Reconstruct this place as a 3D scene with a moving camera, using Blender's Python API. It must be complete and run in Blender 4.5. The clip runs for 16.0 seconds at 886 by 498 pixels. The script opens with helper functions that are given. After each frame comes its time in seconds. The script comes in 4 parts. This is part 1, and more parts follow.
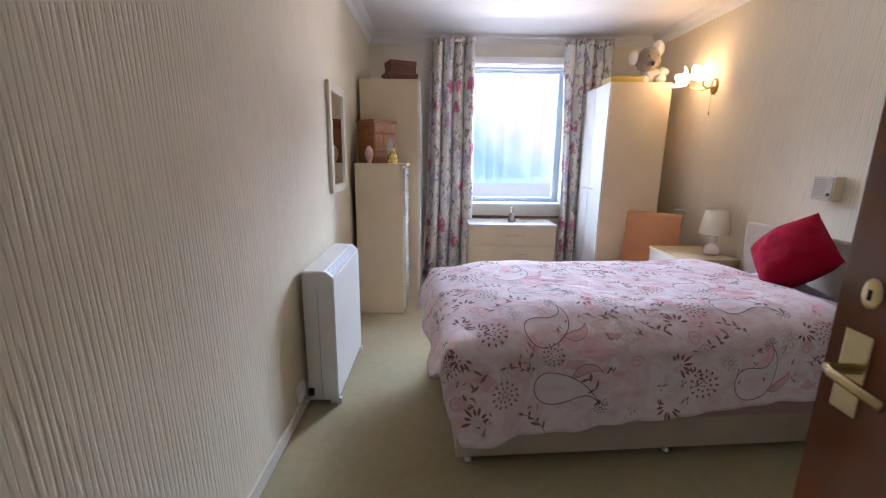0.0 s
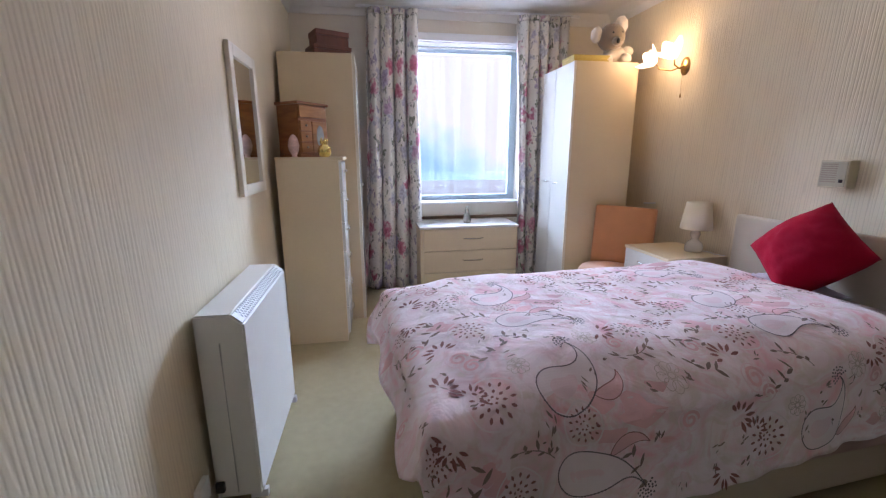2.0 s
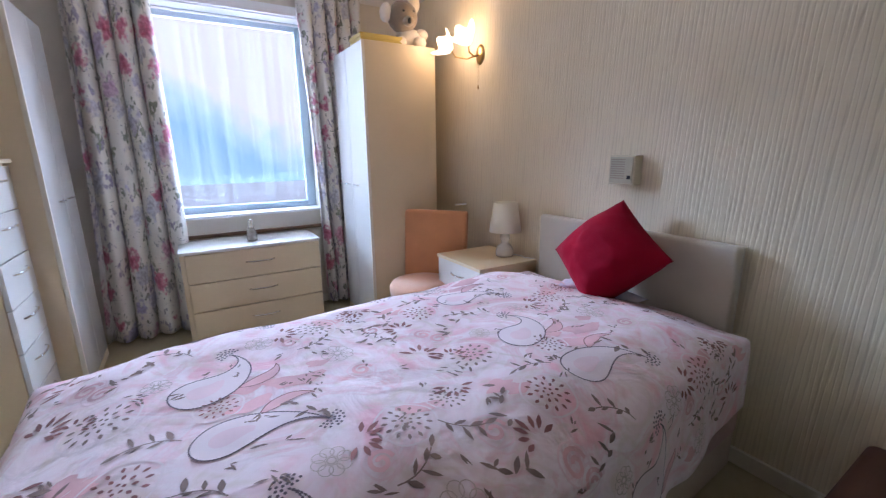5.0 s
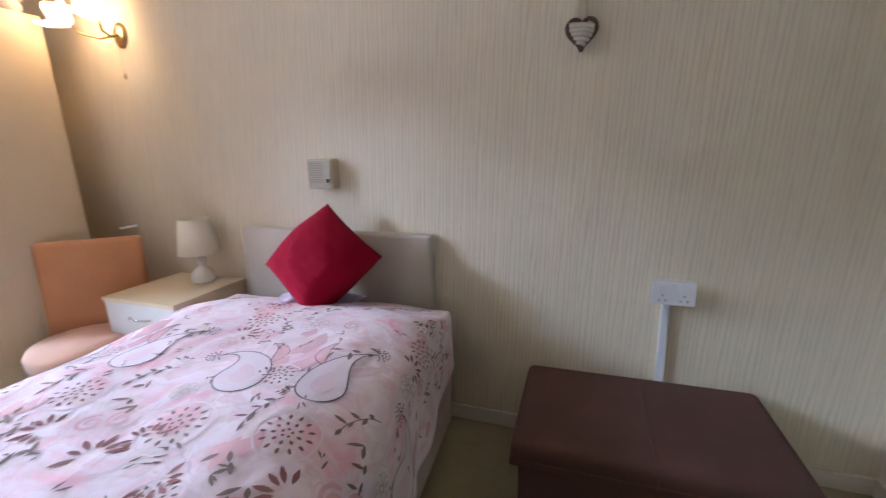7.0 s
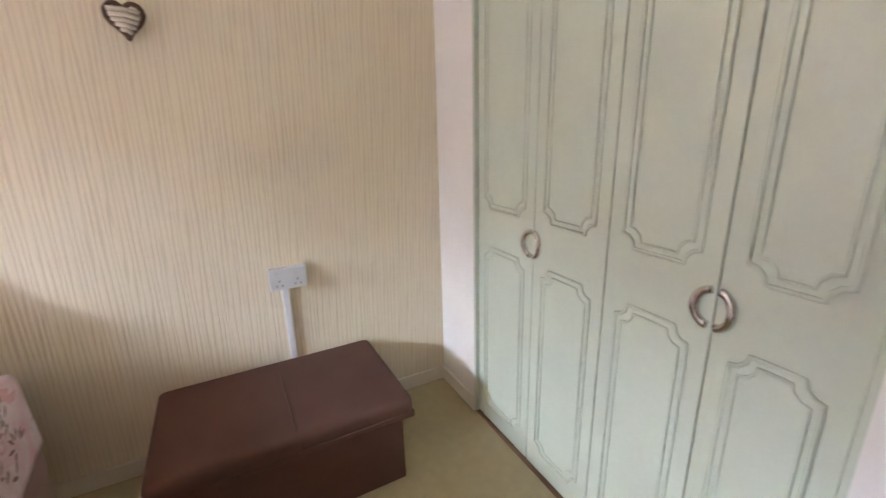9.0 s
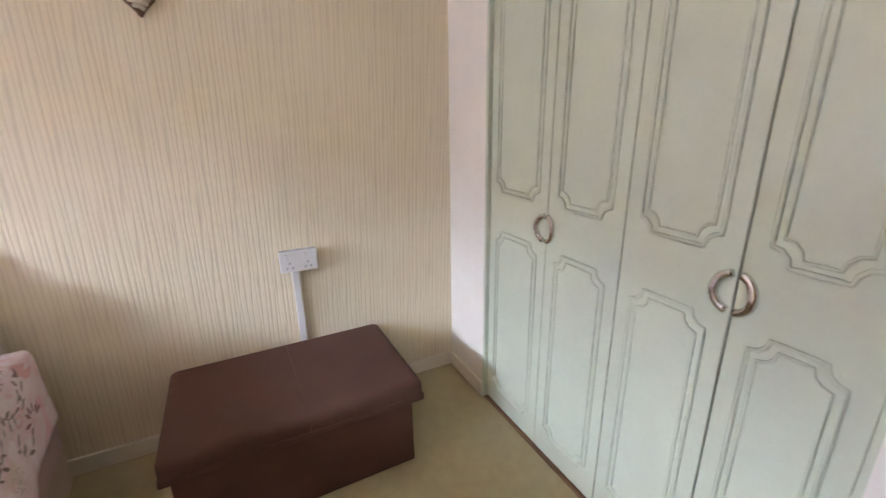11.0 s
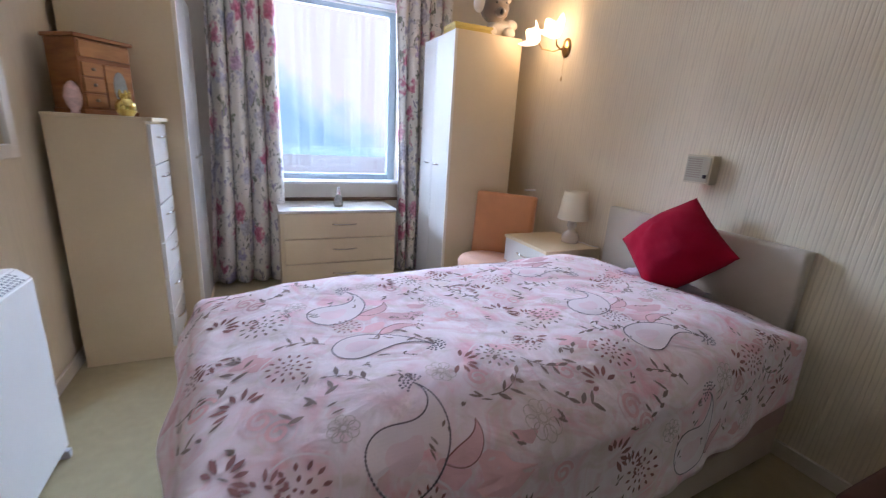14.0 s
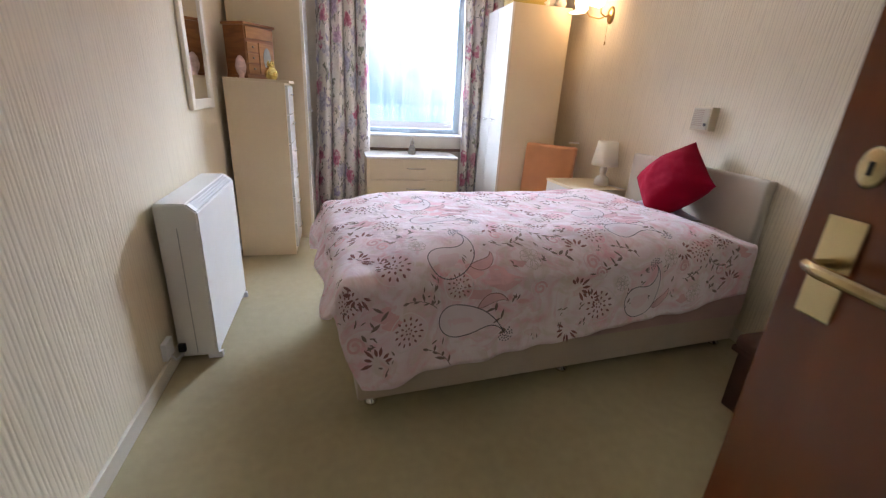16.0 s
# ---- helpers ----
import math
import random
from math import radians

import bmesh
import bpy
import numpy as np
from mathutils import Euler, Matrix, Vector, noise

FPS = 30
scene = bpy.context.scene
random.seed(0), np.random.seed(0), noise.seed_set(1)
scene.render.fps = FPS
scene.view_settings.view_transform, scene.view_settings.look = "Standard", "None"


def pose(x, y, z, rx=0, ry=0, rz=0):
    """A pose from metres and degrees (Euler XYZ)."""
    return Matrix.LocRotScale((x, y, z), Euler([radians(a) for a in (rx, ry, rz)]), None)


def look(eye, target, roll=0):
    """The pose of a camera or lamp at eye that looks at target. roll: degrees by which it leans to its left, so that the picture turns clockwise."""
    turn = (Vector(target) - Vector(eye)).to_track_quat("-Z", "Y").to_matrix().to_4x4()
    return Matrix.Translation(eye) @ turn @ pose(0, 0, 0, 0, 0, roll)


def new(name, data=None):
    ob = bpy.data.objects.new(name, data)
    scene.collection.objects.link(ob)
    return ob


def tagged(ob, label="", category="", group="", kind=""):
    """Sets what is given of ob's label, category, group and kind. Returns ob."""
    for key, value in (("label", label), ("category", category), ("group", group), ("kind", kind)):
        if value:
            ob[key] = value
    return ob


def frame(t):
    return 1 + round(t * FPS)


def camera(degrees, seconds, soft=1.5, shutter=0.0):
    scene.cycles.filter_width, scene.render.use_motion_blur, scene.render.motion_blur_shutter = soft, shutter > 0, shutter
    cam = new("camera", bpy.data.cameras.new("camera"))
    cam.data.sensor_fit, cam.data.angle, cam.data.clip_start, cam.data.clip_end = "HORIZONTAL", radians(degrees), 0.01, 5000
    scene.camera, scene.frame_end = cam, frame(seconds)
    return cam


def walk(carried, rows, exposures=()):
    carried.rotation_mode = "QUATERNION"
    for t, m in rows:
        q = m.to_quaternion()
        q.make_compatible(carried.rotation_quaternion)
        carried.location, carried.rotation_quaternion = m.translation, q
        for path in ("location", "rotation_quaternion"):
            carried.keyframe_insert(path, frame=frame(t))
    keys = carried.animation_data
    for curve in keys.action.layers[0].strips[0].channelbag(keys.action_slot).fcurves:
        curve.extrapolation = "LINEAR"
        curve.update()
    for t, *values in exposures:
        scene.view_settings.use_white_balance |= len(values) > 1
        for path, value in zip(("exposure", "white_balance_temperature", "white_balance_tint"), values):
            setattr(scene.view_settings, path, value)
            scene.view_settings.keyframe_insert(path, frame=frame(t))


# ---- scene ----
cam = camera(93.6, 16.0, soft=1.2, shutter=0.3)

PATH = [
    (0, (0.7, 0.876, 1.319), (0.73, 2.827, 0.88), 0.7),
    (0.5, (0.682, 1.022, 1.317), (0.755, 2.973, 0.882), 0.6),
    (1, (0.586, 1.187, 1.301), (0.755, 3.134, 0.873), 0.6),
    (1.5, (0.587, 1.307, 1.296), (0.837, 3.241, 0.852), 0.2),
    (2, (0.63, 1.473, 1.269), (0.954, 3.396, 0.822), -0.2),
    (2.5, (0.669, 1.604, 1.279), (1.109, 3.501, 0.821), -0.5),
    (3, (0.748, 1.719, 1.283), (1.341, 3.571, 0.819), -0.8),
    (5.3, (1.158, 1.945, 1.261), (2.245, 3.56, 0.804), -0.9),
    (5.5, (1.172, 1.938, 1.265), (2.323, 3.509, 0.81), -1.1),
    (6, (1.2, 1.944, 1.281), (2.573, 3.327, 0.83), -1.5),
    (6.5, (1.205, 1.989, 1.279), (2.831, 3.058, 0.815), -2.0),
    (7, (1.208, 2.017, 1.258), (3.042, 2.666, 0.793), -1.6),
    (7.5, (1.19, 2.038, 1.277), (3.116, 2.226, 0.774), -1.3),
    (8, (1.177, 2.02, 1.28), (3.098, 1.797, 0.769), -1.1),
    (8.5, (1.164, 1.946, 1.299), (3.0, 1.366, 0.755), -1.1),
    (9, (1.139, 1.862, 1.293), (2.85, 0.993, 0.73), -1.6),
    (9.2, (1.127, 1.838, 1.292), (2.78, 0.869, 0.719), -1.7),
    (11.5, (1.181, 1.937, 1.264), (3.033, 1.494, 0.654), -0.3),
    (12, (1.195, 1.972, 1.264), (3.099, 2.187, 0.69), 1.0),
    (12.5, (1.183, 1.964, 1.244), (2.882, 2.884, 0.729), 3.1),
    (13, (1.113, 1.947, 1.287), (2.431, 3.356, 0.758), 3.4),
    (13.5, (1.028, 1.933, 1.258), (2.036, 3.584, 0.751), 3.7),
    (14, (0.9, 1.802, 1.257), (1.693, 3.559, 0.725), 3.5),
    (14.5, (0.829, 1.63, 1.253), (1.453, 3.443, 0.684), 3.2),
    (15, (0.831, 1.394, 1.222), (1.348, 3.224, 0.604), 3.3),
    (15.5, (0.788, 1.235, 1.224), (1.301, 3.05, 0.557), 3.5),
    (16, (0.735, 1.049, 1.213), (1.225, 2.861, 0.521), 3.3),
]
TURN = [(10.2, (1.125, 1.835, 1.285), (2.745, 0.785, 0.69), -1.6)]
walk(cam, [(t, look(eye, target, roll)) for t, eye, target, roll in sorted(PATH + TURN)],
     exposures=[(0, -0.1, 6500, 35), (1.5, -0.2, 6400, 35), (2.5, -0.24, 6400, 35), (3, -0.2, 6400, 35), (5.5, -0.4, 5950, 34), (6, -0.46, 5900, 34), (6.5, -0.25, 6150, 34), (7, 0.02, 6350, 35), (8, 0.48, 6450, 36), (8.5, 0.72, 6650, 37), (9, 0.85, 7350, 39),
                (11.5, 0.85, 7200, 39), (12, 0.5, 7100, 39), (12.5, 0.05, 6200, 35), (13, -0.33, 5900, 34), (13.5, -0.33, 6100, 34), (14.5, -0.18, 6450, 34), (16, 0.05, 7050, 35)])

# ---- light ----
world = bpy.data.worlds.new("sky")
scene.world = world
world.use_nodes = True
sky = world.node_tree.nodes.new("ShaderNodeTexSky")
sky.sky_type, sky.sun_disc, sky.sun_elevation, sky.sun_rotation = "NISHITA", False, radians(40), radians(150)
world.node_tree.links.new(sky.outputs[0], world.node_tree.nodes["Background"].inputs[0])
world.node_tree.nodes["Background"].inputs[1].default_value = 0.15


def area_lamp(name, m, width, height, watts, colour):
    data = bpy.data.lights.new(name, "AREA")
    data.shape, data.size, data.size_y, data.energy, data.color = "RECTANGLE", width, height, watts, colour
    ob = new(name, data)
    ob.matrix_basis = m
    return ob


def point_lamp(name, place, watts, colour, radius):
    data = bpy.data.lights.new(name, "POINT")
    data.energy, data.color, data.shadow_soft_size = watts, colour, radius
    ob = new(name, data)
    ob.location = place
    return ob


sun_data = bpy.data.lights.new("sun", "SUN")
sun_data.energy, sun_data.angle, sun_data.color = 1.2, radians(12), (1, 0.95, 0.88)
sun = new("sun", sun_data)
sun.matrix_basis = pose(0, 8, 8, -35, 0, 150)
# stand-in for sky above the view; second lamp is added fill for upper walls
area_lamp("sky_lamp", look((2.8, 18.0, 7.2), (1.45, 5.5, 1.5)), 23.0, 3.4, 20500, (0.53, 0.80, 1.0))
area_lamp("low_fill_lamp", look((2.5, 15.0, -2.2), (1.45, 5.5, 1.5)), 16.0, 1.4, 4200, (0.76, 0.84, 0.90))
point_lamp("sconce_bulb", (2.70, 4.42, 1.985), 6.0, (1.0, 0.76, 0.40), 0.06)


# ---- materials ----
def nodes_of(name):
    m = bpy.data.materials.new(name)
    m.use_nodes = True
    t = m.node_tree
    return m, t, t.nodes["Principled BSDF"]


def node(t, kind, **values):
    n = t.nodes.new("ShaderNode" + kind)
    for k, v in values.items():
        n.inputs[k.replace("_", " ")].default_value = v
    return n


def coords(t, scale=(1, 1, 1), kind="Object"):
    c = t.nodes.new("ShaderNodeTexCoord")
    m = t.nodes.new("ShaderNodeMapping")
    m.inputs["Scale"].default_value = scale
    t.links.new(c.outputs[kind], m.inputs["Vector"])
    return m.outputs[0]


def ramp(t, source, stops):
    r = t.nodes.new("ShaderNodeValToRGB")
    while len(r.color_ramp.elements) < len(stops):
        r.color_ramp.elements.new(0.5)
    for e, (p, c) in zip(r.color_ramp.elements, stops):
        e.position, e.color = p, (*c, 1) if len(c) == 3 else c
    t.links.new(source, r.inputs[0])
    return r.outputs[0]


def bumped(t, shader, source, strength, distance=0.01):
    b = node(t, "Bump", Strength=strength, Distance=distance)
    t.links.new(source, b.inputs["Height"])
    t.links.new(b.outputs[0], shader.inputs["Normal"])
    return b


def mixed(t, factor, a, b, how="MIX"):
    m = t.nodes.new("ShaderNodeMix")
    m.data_type, m.blend_type = "RGBA", how
    for socket, v in ((m.inputs[0], factor), (m.inputs[6], a), (m.inputs[7], b)):
        if isinstance(v, bpy.types.NodeSocket):
            t.links.new(v, socket)
        elif isinstance(v, (int, float)):
            socket.default_value = v
        else:
            socket.default_value = (*v, 1)
    return m.outputs[2]


def plain(name, colour, rough=0.5, metal=0.0, vary=0.12, grain=60.0, bump=0.05, blotch=3.0, sheen=0.0):
    """A worn even surface: colour that drifts a little at two scales, and fine relief."""
    m, t, s = nodes_of(name)
    big = node(t, "TexNoise", Scale=blotch, Detail=4.0)
    small = node(t, "TexNoise", Scale=grain, Detail=3.0)
    v = coords(t)
    t.links.new(v, big.inputs["Vector"]), t.links.new(v, small.inputs["Vector"])
    low, high = [c * (1 - vary) for c in colour], [min(1, c * (1 + vary)) for c in colour]
    a = ramp(t, big.outputs[0], [(0.3, low), (0.7, high)])
    b = ramp(t, small.outputs[0], [(0.3, [1 - vary / 2] * 3), (0.7, [1] * 3)])
    t.links.new(mixed(t, 1.0, a, b, "MULTIPLY"), s.inputs["Base Color"])
    s.inputs["Roughness"].default_value, s.inputs["Metallic"].default_value = rough, metal
    s.inputs["Sheen Weight"].default_value = sheen
    bumped(t, s, small.outputs[0], bump, 0.004)
    return m


def wallpaper(name, along):
    """Cream relief wallpaper: wavering upright ridges, about 15 mm apart. along: the scale of the axis across the ridges."""
    m, t, s = nodes_of(name)
    v = coords(t, along)
    w = t.nodes.new("ShaderNodeTexWave")
    w.wave_type, w.bands_direction, w.wave_profile = "BANDS", "DIAGONAL", "SIN"
    for k, x in (("Scale", 1.0), ("Distortion", 8.0), ("Detail", 3.0), ("Detail Scale", 0.75), ("Detail Roughness", 0.6)):
        w.inputs[k].default_value = x
    n = node(t, "TexNoise", Scale=9.0, Detail=3.0)
    t.links.new(v, w.inputs["Vector"]), t.links.new(v, n.inputs["Vector"])
    stain = node(t, "TexNoise", Scale=1.3, Detail=3.0)
    t.links.new(coords(t), stain.inputs["Vector"])
    base = ramp(t, stain.outputs[0], [(0.3, (0.755, 0.66, 0.475)), (0.7, (0.815, 0.715, 0.53))])
    groove = ramp(t, w.outputs["Fac"], [(0.05, (0, 0, 0)), (0.36, (1, 1, 1))])
    # grooves are darkened in the colour too, adding to the relief's shade
    groove_shade = mixed(t, groove, (0.90, 0.89, 0.88), (1.0, 1.0, 1.0))
    t.links.new(mixed(t, 1.0, base, groove_shade, "MULTIPLY"), s.inputs["Base Color"])
    s.inputs["Roughness"].default_value = 0.75
    h = mixed(t, 0.3, groove, n.outputs["Color"])
    bumped(t, s, h, 0.43, 0.004)
    return m


def carpet_material():
    m, t, s = nodes_of("carpet_pile")
    v = coords(t)
    a, b, c = (node(t, "TexNoise", Scale=x, Detail=4.0) for x in (2.0, 24.0, 420.0))
    for n in (a, b, c):
        t.links.new(v, n.inputs["Vector"])
    base = ramp(t, a.outputs[0], [(0.3, (0.43, 0.35, 0.185)), (0.7, (0.49, 0.405, 0.22))])
    tread = ramp(t, b.outputs[0], [(0.3, (0.9, 0.9, 0.9)), (0.7, (1, 1, 1))])
    pile = ramp(t, c.outputs[0], [(0.3, (0.82, 0.82, 0.80)), (0.65, (1, 1, 1))])
    t.links.new(mixed(t, 1.0, mixed(t, 1.0, base, tread, "MULTIPLY"), pile, "MULTIPLY"), s.inputs["Base Color"])
    s.inputs["Roughness"].default_value, s.inputs["Sheen Weight"].default_value = 0.95, 0.2
    bumped(t, s, c.outputs[0], 0.6, 0.004)
    return m


def wood(name, dark, light, rough=0.35, scale=(3, 3, 40), coat=0.0):
    m, t, s = nodes_of(name)
    n = node(t, "TexNoise", Scale=1.0, Detail=6.0, Distortion=0.6)
    t.links.new(coords(t, scale), n.inputs["Vector"])
    t.links.new(ramp(t, n.outputs[0], [(0.32, dark), (0.68, light)]), s.inputs["Base Color"])
    s.inputs["Roughness"].default_value, s.inputs["Coat Weight"].default_value = rough, coat
    bumped(t, s, n.outputs[0], 0.06, 0.003)
    return m


def weave(name, colour, rough=0.9, scale=350.0, bump=0.35, vary=0.1, sheen=0.3):
    m, t, s = nodes_of(name)
    v = coords(t)
    w1, w2 = t.nodes.new("ShaderNodeTexWave"), t.nodes.new("ShaderNodeTexWave")
    w1.bands_direction, w2.bands_direction = "X", "Z"
    for w in (w1, w2):
        w.inputs["Scale"].default_value, w.inputs["Distortion"].default_value = scale / 6.0, 1.0
        t.links.new(v, w.inputs["Vector"])
    big = node(t, "TexNoise", Scale=5.0, Detail=5.0)
    t.links.new(v, big.inputs["Vector"])
    low, high = [c * (1 - vary) for c in colour], [min(1, c * (1 + vary)) for c in colour]
    t.links.new(ramp(t, big.outputs[0], [(0.3, low), (0.7, high)]), s.inputs["Base Color"])
    s.inputs["Roughness"].default_value, s.inputs["Sheen Weight"].default_value = rough, sheen
    s.inputs["Specular IOR Level"].default_value = 0.15
    bumped(t, s, mixed(t, 0.5, w1.outputs["Color"], w2.outputs["Color"]), bump, 0.002)
    return m


def floral():
    """White cotton printed with roses in pink, lilac blooms and grey-green leaves; UVs in metres along the cloth."""
    m, t, s = nodes_of("floral_print")
    v = coords(t, (1, 1, 1), "UV")

    def spots(scale, inner, outer, stops, squash=(1, 1, 1), wobble=0.06):
        c = coords(t, squash, "UV")
        n = node(t, "TexNoise", Scale=22.0, Detail=2.0)
        t.links.new(c, n.inputs["Vector"])
        add = t.nodes.new("ShaderNodeVectorMath")
        add.operation = "MULTIPLY_ADD"
        add.inputs[1].default_value = (wobble, wobble, wobble)
        t.links.new(n.outputs["Color"], add.inputs[0]), t.links.new(c, add.inputs[2])
        vo = node(t, "TexVoronoi", Scale=scale, Randomness=0.85)
        t.links.new(add.outputs[0], vo.inputs["Vector"])
        mask = ramp(t, vo.outputs["Distance"], [(inner, (1, 1, 1)), (outer, (0, 0, 0))])
        colour = ramp(t, vo.outputs["Color"], stops)
        petal = node(t, "TexNoise", Scale=45.0, Detail=2.0)
        t.links.new(c, petal.inputs["Vector"])
        shade = ramp(t, petal.outputs[0], [(0.35, (0.78, 0.74, 0.76)), (0.65, (1.18, 1.18, 1.18))])
        return mask, mixed(t, 1.0, colour, shade, "MULTIPLY"), vo

    base = (0.80, 0.765, 0.69)
    leaf_mask, leaf, _ = spots(12.0, 0.26, 0.40, [(0.2, (0.24, 0.26, 0.19)), (0.5, (0.40, 0.41, 0.34)), (0.8, (0.40, 0.36, 0.44))], (1, 0.6, 1), 0.20)
    twig_mask, twig, _ = spots(30.0, 0.10, 0.17, [(0.3, (0.22, 0.25, 0.20)), (0.7, (0.45, 0.42, 0.42))], (0.4, 1, 1), 0.12)
    bloom_mask, bloom, vo = spots(5.4, 0.28, 0.42, [(0.36, (0.60, 0.22, 0.29)), (0.43, (0.70, 0.42, 0.47)), (0.53, (0.48, 0.44, 0.58)), (0.62, (0.56, 0.56, 0.60))], (1, 0.9, 1), 0.15)
    core_mask, core, _ = spots(5.4, 0.06, 0.22, [(0.36, (0.48, 0.10, 0.16)), (0.43, (0.58, 0.24, 0.31)), (0.53, (0.40, 0.36, 0.50)), (0.62, (0.47, 0.47, 0.50))], (1, 0.9, 1), 0.15)
    c = mixed(t, leaf_mask, base, leaf)
    c = mixed(t, twig_mask, c, twig)
    c = mixed(t, bloom_mask, c, bloom)
    c = mixed(t, core_mask, c, core)
    t.links.new(c, s.inputs["Base Color"])
    s.inputs["Roughness"].default_value = 0.9
    fine = node(t, "TexNoise", Scale=500.0)
    t.links.new(v, fine.inputs["Vector"])
    bumped(t, s, fine.outputs[0], 0.15, 0.002)
    return m


def duvet_material():
    """Brushed cotton washed in white, pale pink and faint sand, as in a watercolour."""
    m, t, s = nodes_of("pink_duvet_cotton")
    v = coords(t, (1, 1, 1), "UV")
    a = node(t, "TexNoise", Scale=5.0, Detail=4.0, Distortion=1.2)
    b = node(t, "TexNoise", Scale=9.0, Detail=5.0, Distortion=2.0)
    d = node(t, "TexNoise", Scale=4.0, Detail=3.0, Distortion=1.5)
    f = node(t, "TexNoise", Scale=600.0, Detail=2.0)
    off = t.nodes.new("ShaderNodeVectorMath")
    off.inputs[1].default_value = (3.1, 7.7, 0)
    t.links.new(v, off.inputs[0])
    for n in (a, b, f):
        t.links.new(v, n.inputs["Vector"])
    t.links.new(off.outputs[0], d.inputs["Vector"])
    pale, pink = (0.82, 0.64, 0.665), (0.80, 0.43, 0.475)
    c = ramp(t, a.outputs[0], [(0.32, pink), (0.40, (0.80, 0.58, 0.60)), (0.45, pale), (0.53, (0.83, 0.70, 0.71)), (0.575, (0.79, 0.53, 0.555)), (0.60, (0.80, 0.63, 0.645)), (0.70, pink)])
    sand = ramp(t, b.outputs[0], [(0.50, (0, 0, 0)), (0.66, (0.6, 0.6, 0.6))])
    c = mixed(t, sand, c, (0.66, 0.53, 0.45))
    coral = ramp(t, d.outputs[0], [(0.66, (0, 0, 0)), (0.72, (0.6, 0.6, 0.6))])
    c = mixed(t, coral, c, (0.74, 0.27, 0.27))
    t.links.new(c, s.inputs["Base Color"])
    s.inputs["Roughness"].default_value, s.inputs["Sheen Weight"].default_value = 0.9, 0.2
    crease = node(t, "TexNoise", Scale=7.0, Detail=4.0, Distortion=0.8)
    t.links.new(v, crease.inputs["Vector"])
    soft = node(t, "Bump", Strength=0.45, Distance=0.03)
    t.links.new(crease.outputs[0], soft.inputs["Height"])
    t.links.new(soft.outputs[0], bumped(t, s, f.outputs[0], 0.2, 0.002).inputs["Normal"])
    return m


def net_material():
    """White net, mostly clear, threads tinted blue to stand for daylight; a lace band near the hem."""
    m, t, s = nodes_of("sky_tinted_net")
    t.nodes.remove(s)
    out = t.nodes["Material Output"]
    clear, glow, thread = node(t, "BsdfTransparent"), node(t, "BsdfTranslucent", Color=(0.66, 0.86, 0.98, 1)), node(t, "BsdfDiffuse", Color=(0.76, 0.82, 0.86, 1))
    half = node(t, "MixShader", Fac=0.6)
    t.links.new(thread.outputs[0], half.inputs[1]), t.links.new(glow.outputs[0], half.inputs[2])
    v = coords(t, (1, 1, 1), "UV")
    lace = node(t, "TexVoronoi", Scale=26.0)
    t.links.new(v, lace.inputs["Vector"])
    sep = t.nodes.new("ShaderNodeSeparateXYZ")
    t.links.new(v, sep.inputs[0])
    band = ramp(t, sep.outputs["Y"], [(0.03, (0, 0, 0)), (0.05, (1, 1, 1)), (0.24, (1, 1, 1)), (0.26, (0, 0, 0))])
    holes = ramp(t, lace.outputs["Distance"], [(0.15, (0.10, 0.10, 0.10)), (0.5, (0.02, 0.02, 0.02))])
    amount = t.nodes.new("ShaderNodeMath")
    amount.operation = "MULTIPLY_ADD"
    t.links.new(band, amount.inputs[0]), t.links.new(holes, amount.inputs[1])
    gather = node(t, "TexNoise", Scale=1.0, Detail=3.0)
    t.links.new(coords(t, (26.0, 0.5, 1.0), "UV"), gather.inputs["Vector"])
    t.links.new(ramp(t, gather.outputs[0], [(0.38, (0.006, 0.006, 0.006)), (0.62, (0.055, 0.055, 0.055))]), amount.inputs[2])
    mix = t.nodes.new("ShaderNodeMixShader")
    t.links.new(amount.outputs[0], mix.inputs[0])
    t.links.new(clear.outputs[0], mix.inputs[1]), t.links.new(half.outputs[0], mix.inputs[2])
    t.links.new(mix.outputs[0], out.inputs["Surface"])
    return m


def glass_material(name, colour, rough=0.02):
    m, t, s = nodes_of(name)
    s.inputs["Base Color"].default_value = (*colour, 1)
    s.inputs["Roughness"].default_value, s.inputs["Transmission Weight"].default_value, s.inputs["IOR"].default_value = rough, 1.0, 1.45
    return m


def glow_material(name, colour, strength):
    m, t, s = nodes_of(name)
    s.inputs["Base Color"].default_value = (*colour, 1)
    s.inputs["Emission Color"].default_value = (*colour, 1)
    s.inputs["Emission Strength"].default_value = strength
    return m


WALL_Y = wallpaper("ribbed_wallpaper", (4.6, 37.0, 1.3))
SMOOTH = plain("cream_emulsion", (0.76, 0.70, 0.595), 0.8, vary=0.05, bump=0.12)
WHITEWALL = plain("white_emulsion", (0.80, 0.77, 0.70), 0.7, vary=0.04, bump=0.1)
CEIL = plain("ceiling_paint", (0.78, 0.765, 0.73), 0.85, vary=0.03, bump=0.2)
CARPET = carpet_material()
GLOSS = plain("cream_gloss_paint", (0.74, 0.68, 0.56), 0.35, vary=0.05, bump=0.04)
UPVC = plain("white_window_plastic", (0.82, 0.83, 0.84), 0.3, vary=0.03, bump=0.02)
# blue-grey puts the shade on the backlit frame into its colour
FRAMESHADE = plain("backlit_frame_shade", (0.36, 0.46, 0.53), 0.4, vary=0.05, bump=0.03)
CREAM = plain("cream_laminate", (0.66, 0.53, 0.335), 0.42, vary=0.04, bump=0.04)
WHITELAM = plain("white_laminate", (0.70, 0.685, 0.64), 0.2, vary=0.03, bump=0.02)
